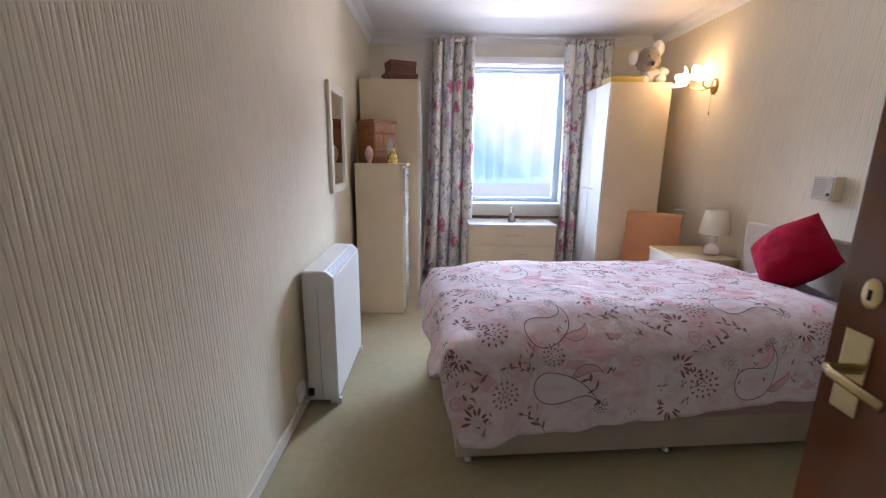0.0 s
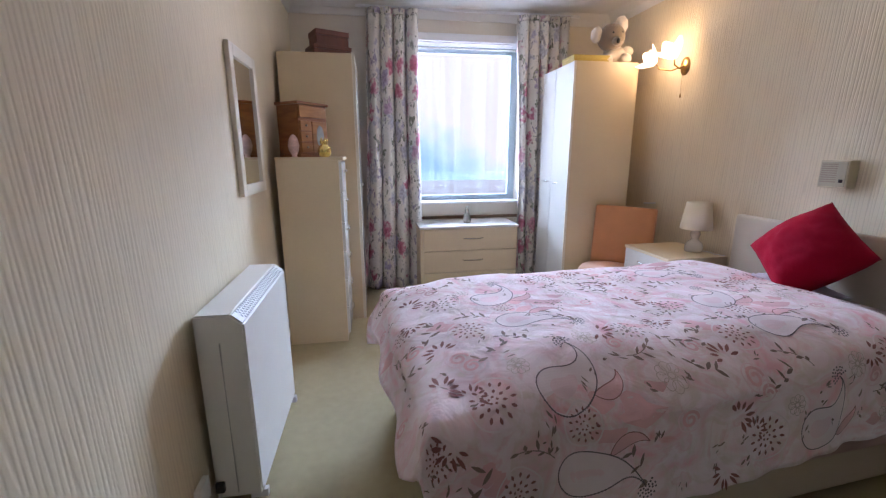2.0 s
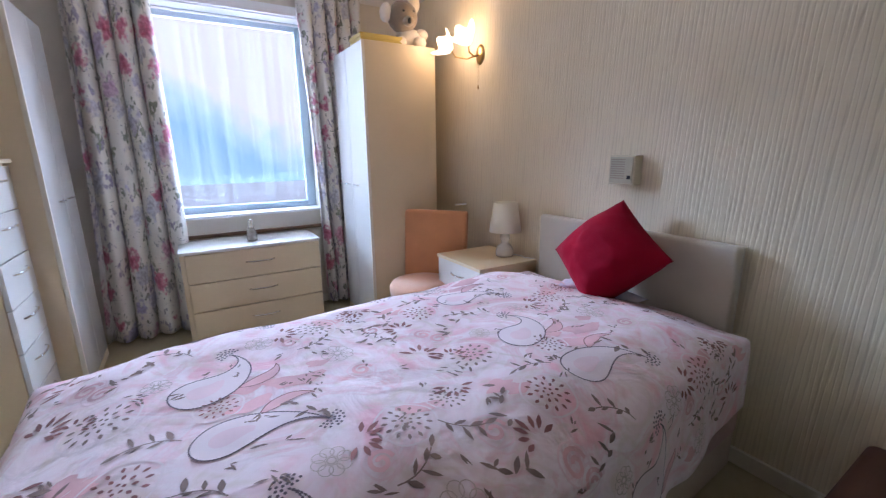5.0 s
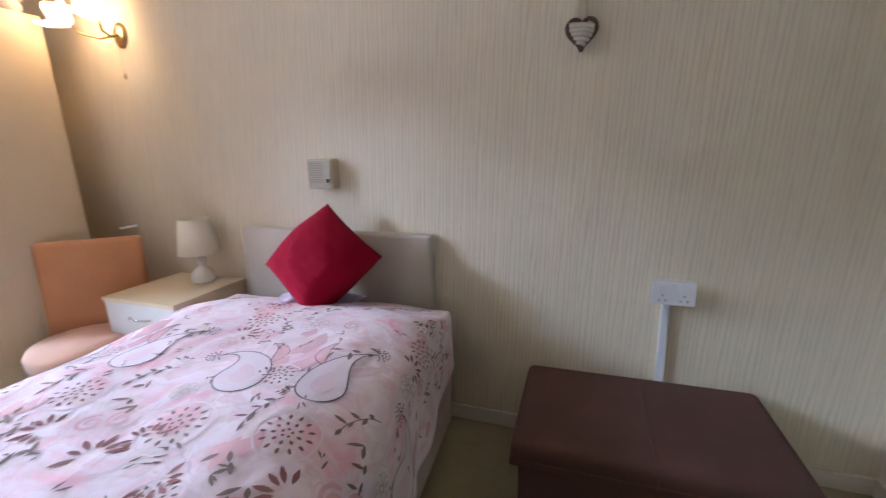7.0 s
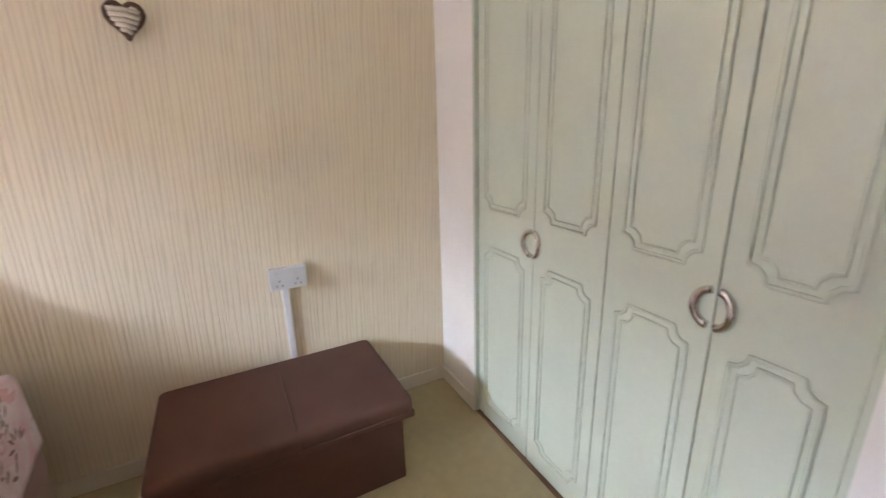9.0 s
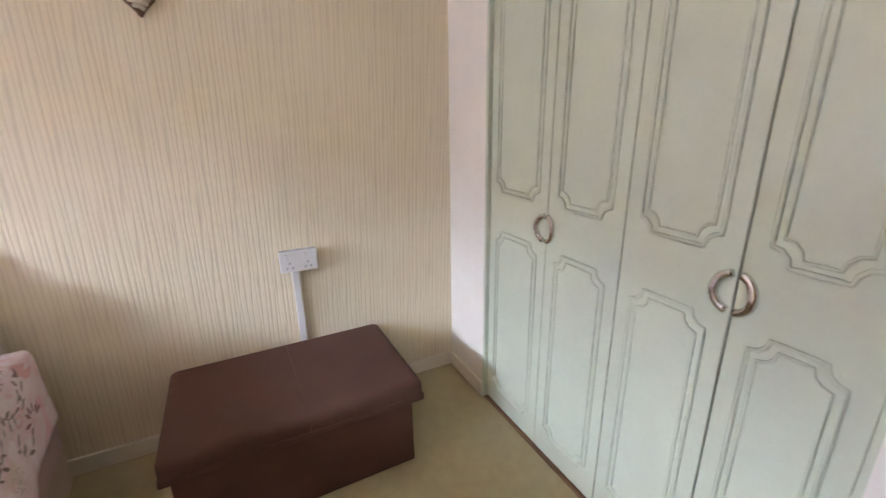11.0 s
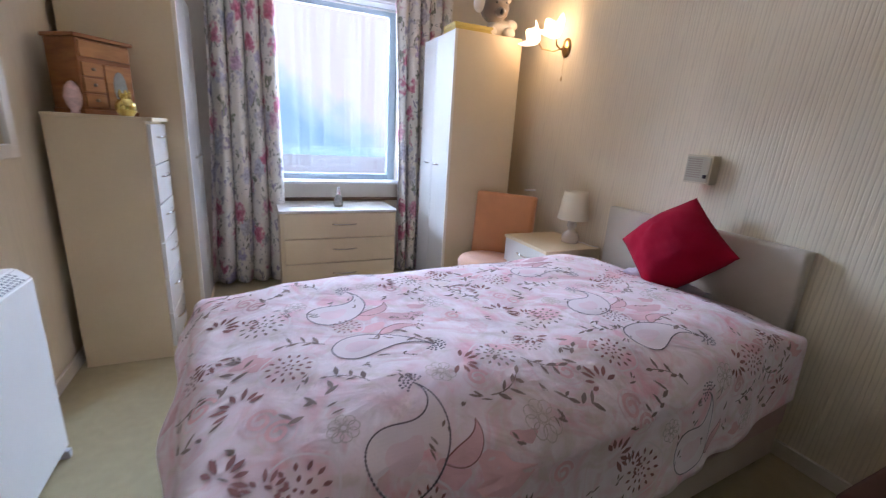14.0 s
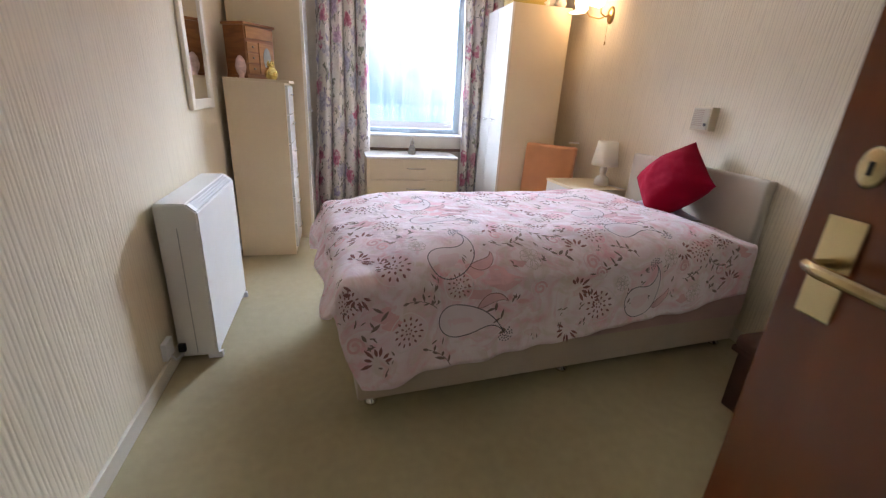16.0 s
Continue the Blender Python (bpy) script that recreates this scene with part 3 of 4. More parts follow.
def duvet_place(u, v, lift=0.0):
    """The duvet's sheet, u from the foot and v from the near side, laid over the mattress."""
    ou, du = over(0.0 - u, 0.5)
    on, dn = over(0.0 - v, 0.10 + 0.20 * max(0.0, min(1.0, (0.35 - u) / 0.35)))
    of, df = over(v - BW, 0.10)
    snug = 1 - 0.78 * max(0.0, min(1.0, (u - 0.9) / 0.9))
    on = on * snug + 0.012 * (1 - snug) * min(1.0, on / 0.03)
    dv, ov = max(dn, df), (-on if on else of)
    drop = (du ** 8 + dv ** 8) ** (1 / 8)
    x = max(u, 0.0) - ou
    y = min(max(v, 0.0), BW) + ov
    w = noise.noise(Vector((u * 2.3, v * 2.9, 1.7))) * 0.016 + noise.noise(Vector((u * 6 + v * 2, v * 5 - u, 4.1))) * 0.008
    ripple = 0.018 * math.sin(u * 13 + 2 * math.sin(u * 4)) * min(1.0, dv / 0.25) + 0.006 * math.sin(u * 37 + v * 9) * min(1.0, dv / 0.3)
    edge = 0.014 * math.sin(v * 14 + 1) * min(1.0, du / 0.2)
    out = (lift + w)
    if drop < 0.05:
        p = Vector((x, y, duvet_top(u, v) - drop + out))
    else:
        p = Vector((x - edge - (out if du > 0.05 else 0), y - (snug * (ripple + out) if dn > 0.05 else 0) + (ripple + out if df > 0.05 else 0), duvet_top(u, v) - drop + (0.4 * out if drop < 0.12 else 0)))
    return p


def near_hang(u):
    return 0.425 - 1.95 * max(0, -u) - 0.06 * max(0, u - 0.1) + 0.012 * math.sin(u * 9)


def bed():
    b = thing("divan_bed", "single divan bed with a pink sheet under the duvet", "bed", BED, local=True)
    part("base", box(0, BL, 0, BW, 0.05, 0.30, 0.012), DIVAN, b, "beige fabric divan base")
    part("valance", box(-0.004, BL, -0.004, BW + 0.004, 0.20, 0.40, 0.01), VALANCE, b, "dusty pink fitted valance")
    part("mattress", box(0, BL, 0, BW, 0.345, 0.575, 0.05, steps=4), SHEET, b, "mattress in a lilac sheet", True)
    part("underblanket", box(-0.014, 0.03, 0.06, BW - 0.04, 0.36, 0.565, 0.006), UNDER, b, "deep rose underblanket showing at the foot")
    for x in (0.06, 0.98, BL - 0.06):
        for y in (0.05, BW - 0.05):
            leg = lathe([(0.0, 0.0), (0.026, 0.002), (0.028, 0.012), (0.012, 0.022), (0.012, 0.055)], x, y, 16, close=False)
            part("leg", leg, CHROME, b, "chrome glide foot", True)
    h = thing("headboard", "stone-grey upholstered headboard fixed against the wall", "headboard", pose(2.87, 3.168, 0.3))
    part("panel", box(2.835, 2.885, 2.651, 3.685, 0.34, 0.90, 0.018, steps=3), GREYFAB, h, "", True)
    part("border", box(2.872, 2.893, 2.653, 3.683, 0.34, 0.897, 0.004), GREYFAB, h, "piped edge", True)
    for y in (2.85, 3.48):
        part("strut", box(2.875, 2.893, y - 0.03, y + 0.03, 0.0, 0.34), BROWNWOOD, h)
    d = thing("duvet", "rumpled pink and white duvet printed with brown paisleys and flowers", "duvet", BED, local=True)

    def place(u, k):
        lo, hi = -near_hang(u), BW + 0.36
        return duvet_place(u, lo + (hi - lo) * k)

    bm = bmesh.new()
    layer = bm.loops.layers.uv.new("cloth")
    us, ks = spread(-0.20, 1.965, 120), spread(0, 1, 92)
    grid = [[bm.verts.new(place(u, k)) for u in us] for k in ks]
    for j in range(len(ks) - 1):
        for i in range(len(us) - 1):
            f = bm.faces.new((grid[j][i], grid[j][i + 1], grid[j + 1][i + 1], grid[j + 1][i]))
            for loop, (a, c) in zip(f.loops, ((i, j), (i + 1, j), (i + 1, j + 1), (i, j + 1))):
                lo, hi = -near_hang(us[a]), BW + 0.36
                loop[layer].uv = (us[a], lo + (hi - lo) * ks[c])
    cloth = part("cover", bm, DUVET, d, "", True)
    s = cloth.modifiers.new("thickness", "SOLIDIFY")
    s.thickness, s.offset = 0.02, -1
    prints(d)


UNDER = weave("deep_rose_underblanket", (0.50, 0.10, 0.14), 0.9, 400, 0.2, 0.08)
MAROON = weave("maroon_print", (0.30, 0.125, 0.115), 0.9, 600, 0.1, 0.25, 0.1)
UMBER = weave("umber_print", (0.26, 0.175, 0.15), 0.9, 600, 0.1, 0.3, 0.1)
CORAL = weave("coral_print", (0.74, 0.43, 0.44), 0.9, 600, 0.1, 0.22, 0.1)
INK = weave("charcoal_print", (0.14, 0.10, 0.115), 0.9, 600, 0.1, 0.2, 0.1)
TAUPE = weave("taupe_print", (0.55, 0.43, 0.38), 0.9, 600, 0.1, 0.2, 0.1)
PALE = weave("pale_pink_print", (0.79, 0.655, 0.66), 0.9, 600, 0.1, 0.08, 0.1)
ROSE = weave("rose_print", (0.79, 0.58, 0.60), 0.9, 600, 0.1, 0.12, 0.1)


def blob(b, points, lift):
    """A printed patch: its outline in the sheet's metres, filled towards its middle."""
    cu, cv = sum(p[0] for p in points) / len(points), sum(p[1] for p in points) / len(points)
    lift *= 0.6
    rings = [[b.verts.new(duvet_place(cu + (u - cu) * f, cv + (v - cv) * f, lift)) for u, v in points] for f in (1.0, 0.5)]
    mid = b.verts.new(duvet_place(cu, cv, lift))
    n = len(points)
    for k in range(n):
        b.faces.new((rings[0][k], rings[0][(k + 1) % n], rings[1][(k + 1) % n], rings[1][k]))
        b.faces.new((rings[1][k], rings[1][(k + 1) % n], mid))


def stroke(b, points, width, lift, bead=0.0, closed=False):
    n = len(points)
    lift *= 0.6
    pairs = []
    for i, (u, v) in enumerate(points):
        u0, v0 = points[i - 1] if i or closed else points[i]
        u1, v1 = points[(i + 1) % n] if i + 1 < n or closed else points[i]
        d = math.hypot(u1 - u0, v1 - v0) or 1.0
        w = width * (1 + (bead if i % 2 else -bead))
        a, c = -(v1 - v0) / d * w / 2, (u1 - u0) / d * w / 2
        pairs.append((b.verts.new(duvet_place(u + a, v + c, lift)), b.verts.new(duvet_place(u - a, v - c, lift))))
    for (p, q), (r, t) in list(zip(pairs, pairs[1:])) + ([(pairs[-1], pairs[0])] if closed else []):
        b.faces.new((p, q, t, r))


def leaf_shape(u, v, a, length, wide):
    out = []
    for f, w in ((0, 0), (0.2, 0.6), (0.5, 1), (0.8, 0.6), (1, 0), (0.8, -0.6), (0.5, -1), (0.2, -0.6)):
        x, y = f * length, w * wide / 2
        out.append((u + x * math.cos(a) - y * math.sin(a), v + x * math.sin(a) + y * math.cos(a)))
    return out


def ribbon(u, v, heading, curl, length, wide, n=20):
    """A curling spine from (u, v), and its two edges at the widths given along it."""
    left, mid, right = [], [], []
    for k in range(n + 1):
        f = k / n
        a = heading + curl * f ** 1.5
        w = wide(f)
        left.append((u - w * math.sin(a), v + w * math.cos(a))), mid.append((u, v)), right.append((u + w * math.sin(a), v - w * math.cos(a)))
        u, v = u + math.cos(a) * length / n, v + math.sin(a) * length / n
    return left, mid, right


def strip(b, rows, lift):
    """Fill between the edges of a ribbon."""
    lift *= 0.6
    cols = [[b.verts.new(duvet_place(u, v, lift)) for u, v in row] for row in rows]
    for p, q in zip(cols, cols[1:]):
        for k in range(len(p) - 1):
            b.faces.new((p[k], q[k], q[k + 1], p[k + 1]))


def paisley(u0, v0, heading, curl, fat, length):
    """A round belly at (u0, v0) that narrows into a curled tail."""
    left, mid, right = ribbon(u0, v0, heading, curl, length, lambda f: fat * (0.88 * (0.5 + 0.5 * math.cos(math.pi * f)) ** 1.15 + 0.12 * (1 - f)))
    back = [(math.pi / 2 + q) for q in spread(math.pi / 2, 0.12, 8)]
    for q in back[::-1]:
        c, s = fat * math.cos(q), fat * math.sin(q)
        turn = lambda x, y: (u0 + x * math.cos(heading) - y * math.sin(heading), v0 + x * math.sin(heading) + y * math.cos(heading))
        left.insert(0, turn(c, s)), mid.insert(0, turn(c, 0)), right.insert(0, turn(c, -s))
    return left, mid, right


PAISLEYS = [(0.34, 0.005, 0.22, 2.3, 0.070, 0.235, 0.085, -0.03, -0.05, 1.7), (0.36, -0.225, 0.12, -1.25, 0.064, 0.235, 0.085, 0.045, 0.65, -1.5)]
MEDALLIONS = [(0.70, 0.0, 0.05), (0.52, 0.19, 0.042), (0.25, 0.10, 0.036)]
ROSETTES = [(0.37, -0.09, 0.042), (0.14, 0.01, 0.062), (0.18, -0.25, 0.055), (0.70, 0.21, 0.055), (0.84, 0.25, 0.045)]
BRANCHES = [(0.20, 0.20, 0.5), (0.55, -0.24, 2.0), (0.82, 0.02, -0.6), (0.05, -0.22, 1.1)]
FANS = [(0.02, 0.10, 0.6, 0.07), (0.06, -0.33, 1.8, 0.066), (0.59, 0.215, -0.6, 0.064), (0.00, -0.09, -2.0, 0.06), (0.97, -0.21, 0.9, 0.05)]
SPRIGS = [(0.31, -0.36, 2.2), (0.80, 0.14, -0.8), (0.24, -0.14, 2.6), (0.66, 0.09, 0.1)]
CORALS = [(0.55, -0.075, 0.055), (0.44, -0.125, 0.04), (0.43, -0.045, 0.03), (0.09, -0.165, 0.03), (0.12, -0.20, 0.028), (0.75, 0.245, 0.04), (0.63, -0.02, 0.025)]

SWIRLS = [(0.10, 0.215, 0.032), (0.13, 0.165, 0.03), (0.86, 0.10, 0.034), (0.72, -0.13, 0.03), (0.60, 0.14, 0.028)]


def prints(d):
    rnd = random.Random(5)
    shifts = [(k, 0.88 * k, 0.37 * k + 0.62 * r) for k in (-1, 0, 1, 2) for r in range(-3, 4)]

    def on_sheet(u, v, m=0.07):
        return -0.20 + m < u < 1.96 - m and -near_hang(u - m) + m < v < BW + 0.30

    for _, du, dv in shifts:
        for u, v, r in CORALS:
            if on_sheet(u + du, v + dv, 0.05):
                b = bmesh.new()
                a0 = rnd.uniform(0, 6)
                blob(b, [(u + du + r * (1 + 0.35 * math.sin(3 * q + a0)) * 1.3 * math.cos(q), v + dv + r * (0.7 + 0.3 * math.cos(2 * q + a0)) * math.sin(q)) for q in spread(0, 2 * math.pi, 14)[:-1]], 0.0020)
                part("coral_print", b, CORAL, d)
        for u0, v0, heading, curl, fat, length, lu, lv, lobe, bend in PAISLEYS:
            if not on_sheet(u0 + du, v0 + dv, 0.09):
                continue
            rows = paisley(u0 + du, v0 + dv, heading, curl, fat, length)
            b = bmesh.new()
            strip(b, rows, 0.0026)
            p = part("paisley_print", b, PALE, d, "pale paisley shape")
            b = bmesh.new()
            strip(b, [[(u0 + du + 0.45 * (x - u0 - du), v0 + dv + 0.45 * (y - v0 - dv)) for x, y in row[:22]] for row in rows], 0.0030)
            part("paisley_heart", b, ROSE, p, "rose centre")
            b = bmesh.new()
            leaf = ribbon(u0 + du + lu, v0 + dv + lv, lobe, bend, 0.145, lambda f: 0.020 * math.sin(math.pi * min(1.0, f * 0.98 + 0.02)) ** 0.9 * (1.25 - 0.6 * f), 12)
            strip(b, leaf, 0.0022)
            lobed = part("paisley_leaf", b, CORAL, p, "coral leaf beside the paisley")
            b = bmesh.new()
            stroke(b, leaf[0], 0.0030, 0.0026), stroke(b, leaf[2], 0.0022, 0.0026)
            part("leaf_line", b, MAROON, lobed)
            b = bmesh.new()
            out = rows[0] + rows[2][::-1][1:]
            fine = []
            for (x0, y0), (x1, y1) in zip(out, out[1:] + out[:1]):
                steps = max(1, round(math.hypot(x1 - x0, y1 - y0) / 0.0042))
                fine += [(x0 + (x1 - x0) * k / steps, y0 + (y1 - y0) * k / steps) for k in range(steps)]
            stroke(b, fine, 0.0036, 0.0030, 0.5, True)
            tip, before = rows[1][-1], rows[1][-4]
            a0 = math.atan2(tip[1] - before[1], tip[0] - before[0])
            for ring, count in ((0.010, 5), (0.020, 8), (0.030, 9)):
                for k in range(count):
                    a = a0 + (k / (count - 1) - 0.5) * 3.6 + rnd.uniform(-0.1, 0.1)
                    cu, cv = tip[0] + ring * math.cos(a), tip[1] + ring * math.sin(a)
                    blob(b, [(cu + 0.0036 * math.cos(q), cv + 0.0036 * math.sin(q)) for q in spread(0, 6.283, 6)[:-1]], 0.0034)
            part("paisley_line", b, INK, p, "beaded dark outline")
        for u, v, r in MEDALLIONS:
            if not on_sheet(u + du, v + dv, r):
                continue
            b = bmesh.new()
            for k in range(8):
                a = k * math.pi / 4
                cu, cv = u + du + 0.62 * r * math.cos(a), v + dv + 0.62 * r * math.sin(a)
                stroke(b, [(cu + 0.34 * r * math.cos(q), cv + 0.34 * r * math.sin(q)) for q in spread(0, 2 * math.pi, 11)[:-1]], 0.0022, 0.0026, 0, True)
            stroke(b, [(u + du + 0.22 * r * math.cos(q), v + dv + 0.22 * r * math.sin(q)) for q in spread(0, 2 * math.pi, 9)[:-1]], 0.0035, 0.0026, 0, True)
            part("medallion_print", b, TAUPE, d, "faint taupe ring of loops")
        for u, v, r in ROSETTES:
            if not on_sheet(u + du, v + dv, r):
                continue
            b = bmesh.new()
            for ring, n, long in ((0.92, 13, 0.30), (0.52, 9, 0.24), (0.2, 5, 0.14)):
                for k in range(n):
                    a = 2 * math.pi * k / n + ring
                    blob(b, leaf_shape(u + du + r * (ring - long / 2) * math.cos(a), v + dv + r * (ring - long / 2) * math.sin(a), a, r * long, r * 0.16), 0.0028)
            part("rosette_print", b, MAROON if rnd.random() < 0.6 else UMBER, d, "ring of small dark petals")
        for u, v, turn, size in FANS:
            if not on_sheet(u + du, v + dv, 0.04):
                continue
            b = bmesh.new()
            for k in range(7):
                a = turn + (k - 3) * 0.55 + rnd.uniform(-0.12, 0.12)
                blob(b, leaf_shape(u + du + 0.022 * math.cos(a), v + dv + 0.022 * math.sin(a), a, size * rnd.uniform(0.4, 0.72), size * 0.20), 0.0028)
            part("flower_print", b, MAROON, d, "fan of maroon petals")
        for u, v, r in SWIRLS:
            if not on_sheet(u + du, v + dv, r):
                continue
            b = bmesh.new()
            stroke(b, [(u + du + r * (1 - f * 0.8) * math.cos(f * 9), v + dv + r * (1 - f * 0.8) * math.sin(f * 9)) for f in spread(0, 1, 22)], 0.010, 0.0024)
            part("rose_print", b, CORAL, d, "curled coral rose")
        for u, v, turn in BRANCHES:
            if not on_sheet(u + du, v + dv, 0.05):
                continue
            b = bmesh.new()
            for k in range(6):
                a = turn + rnd.uniform(-0.5, 0.5) + (1.3 if k % 2 else -0.3)
                f = (k - 2.5) * 0.024
                blob(b, leaf_shape(u + du + f * math.cos(turn) + rnd.uniform(-0.012, 0.012), v + dv + f * math.sin(turn) + rnd.uniform(-0.012, 0.012), a, rnd.uniform(0.022, 0.05), rnd.uniform(0.009, 0.016)), 0.0028)
            tagged(part("leafy_branch_print", b, UMBER, d, "broken dark leaves in a row"), kind="stuff")
        for u, v, r in SWIRLS + ROSETTES:
            if not on_sheet(u + du, v + dv, r * 1.6):
                continue
            b = bmesh.new()
            stroke(b, [(u + du + r * 1.3 * (1 + 0.03 * math.sin(5 * q)) * math.cos(q), v + dv + r * 1.3 * (1 + 0.03 * math.sin(5 * q)) * math.sin(q)) for q in spread(0, 2 * math.pi, 45)[:-1]], 0.005, 0.0022, 0, True)
            part("halo_print", b, PALE if r > 0.036 else ROSE, d, "pale wavering ring")
        specks = bmesh.new()
        for _ in range(30):
            u, v = du + rnd.uniform(-0.02, 0.86), dv + rnd.uniform(-0.31, 0.31)
            if on_sheet(u, v, 0.04):
                a = rnd.uniform(0, 6.28)
                for k in range(rnd.randint(2, 4)):
                    blob(specks, leaf_shape(u + rnd.uniform(-0.018, 0.018), v + rnd.uniform(-0.018, 0.018), a + rnd.uniform(-0.7, 0.7), rnd.uniform(0.012, 0.032), rnd.uniform(0.004, 0.009)), 0.0026)
        if len(specks.faces):
            tagged(part("speck_print", specks, UMBER, d, "scattered tiny leaves"), kind="stuff")
        else:
            specks.free()
        for u, v, turn in SPRIGS:
            if not on_sheet(u + du, v + dv, 0.03):
                continue
            b = bmesh.new()
            stem = [(u + du + (f - 0.5) * 0.11 * math.cos(turn + 0.5 * f), v + dv + (f - 0.5) * 0.11 * math.sin(turn + 0.5 * f)) for f in spread(0, 1, 6)]
            stroke(b, stem, 0.003, 0.0028)
            for k, (x, y) in enumerate(stem[1:]):
                blob(b, leaf_shape(x, y, turn + (0.8 if k % 2 else -0.8), rnd.uniform(0.018, 0.045), rnd.uniform(0.008, 0.015)), 0.0028)
            part("sprig_print", b, UMBER, d, "dark leafy sprig")
bed()


def pillow_shape(size, thick, n=26, pinch=0.12):
    b = bmesh.new()
    for side in (-1, 1):
        rows = []
        for j in range(n + 1):
            row = []
            for i in range(n + 1):
                a, c = 2 * i / n - 1, 2 * j / n - 1
                e = max(0.0, (1 - a * a)) ** 0.55 * max(0.0, (1 - c * c)) ** 0.55
                pull = 1 - pinch * (1 - (a * a)) * c * c - 0.0
                pull2 = 1 - pinch * (1 - (c * c)) * a * a
                wr = 0.07 * noise.noise(Vector((a * 2.2, c * 2.2, side + 2.0))) + 0.02 * noise.noise(Vector((a * 7, c * 5, side + 5.0)))
                row.append(b.verts.new((a * size / 2 * pull2, side * (thick / 2 * e + wr * e), c * size / 2 * pull)))
            rows.append(row)
        for j in range(n):
            for i in range(n):
                b.faces.new((rows[j][i], rows[j][i + 1], rows[j + 1][i + 1], rows[j + 1][i]))
    bmesh.ops.remove_doubles(b, verts=b.verts, dist=0.0015)
    return b


def cushion():
    up, down, far, near = Vector((2.79, 3.095, 1.045)), Vector((2.53, 3.03, 0.60)), Vector((2.66, 3.405, 0.762)), Vector((2.68, 2.836, 0.824))
    a, c, mid = ((up + near) - (down + far)) / 4, ((up + far) - (near + down)) / 4, (up + down + far + near) / 4
    m = Matrix.Translation(mid)
    c0 = thing("cushion", "crimson knitted square cushion leaning on the headboard", "cushion", m, local=True)
    shape = pillow_shape(2.06, 1.0, 40, 0.05)
    n = a.cross(c).normalized() * 0.28
    shape.transform(Matrix((a, n, c)).transposed().to_4x4())
    part("cover", shape, CRIMSON, c0, "", True)
    p = thing("pillow", "flat lilac pillow under the duvet edge", "pillow", pose(2.62, 3.15, 0.60, 88, 0, 92), local=True)
    part("case", pillow_shape(0.38, 0.11, 16, 0.06), SHEET, p, "", True)


cushion()


# ---- drawers and wardrobes ----
def bow_handle(bm, a, b, out, r=0.005):
    a, b, out = Vector(a), Vector(b), Vector(out)
    pts = [a + (b - a) * k + out * math.sin(math.pi * k) ** 0.5 for k in spread(0, 1, 10)]
    return tube(pts, r, 8, bm)


def tallboy():
    x0, x1, y0, y1, h = 0.045, 0.445, 4.228, 4.60, 1.25
    t = thing("tallboy", "tall narrow cream chest of six drawers beside the wall", "chest of drawers", pose(0.24, 4.43, 0))
    part("body", box(x0, x1 - 0.02, y0, y1, 0.0, h - 0.018, 0.002), CREAM, t)
    part("top", box(x0, x1 + 0.012, y0 - 0.006, y1 + 0.006, h - 0.018, h, 0.003), CREAM, t)
    n = 6
    for k in range(n):
        z0 = 0.06 + k * (h - 0.085) / n
        z1 = z0 + (h - 0.085) / n - 0.006
        d = part("drawer", box(x1 - 0.018, x1, y0 + 0.004, y1 - 0.004, z0, z1, 0.002), WHITELAM, t, "white drawer front")
        part("handle", bow_handle(None, (x1, y0 + 0.10, z1 - 0.06), (x1, y1 - 0.10, z1 - 0.06), (0.022, 0, 0)), CHROME, d, "bowed chrome handle", True)


def wardrobe(x0, x1, y0, y1, h, front, label):
    w = thing("wardrobe", label, "wardrobe", pose((x0 + x1) / 2, (y0 + y1) / 2, 0), "pair of cream wardrobes")
    f0, f1 = (x1 - 0.018, x1) if front > 0 else (x0, x0 + 0.018)
    b0, b1 = (x0, x1 - 0.020) if front > 0 else (x0 + 0.020, x1)
    part("body", box(b0, b1, y0, y1, 0.0, h, 0.002), CREAM, w)
    part("edging", box(min(f0, f1) if front < 0 else x1 - 0.0195, x0 + 0.0195 if front < 0 else f1, y0 - 0.001, y0 + 0.012, 0.0, h, 0.001), GLOSS, w, "pale edge strip")
    mid = y0 + (y1 - y0) * 0.56
    for a, b in ((y0 + 0.013, mid - 0.002), (mid + 0.002, y1)):
        d = part("door", box(f0, f1, a, b, 0.05, h - 0.003, 0.003), WHITELAM, w, "white laminate door")
        c = b - 0.10 if a < mid - 0.05 else a + 0.09
        edge = f1 if front > 0 else f0
        part("handle", bow_handle(None, (edge, c - 0.05, 1.03), (edge, c + 0.05, 1.03), (front * 0.022, 0, 0)), CHROME, d, "bowed chrome handle", True)
    part("plinth", box(f0, f1, y0 + 0.013, y1, 0.0, 0.046), CREAM, w)


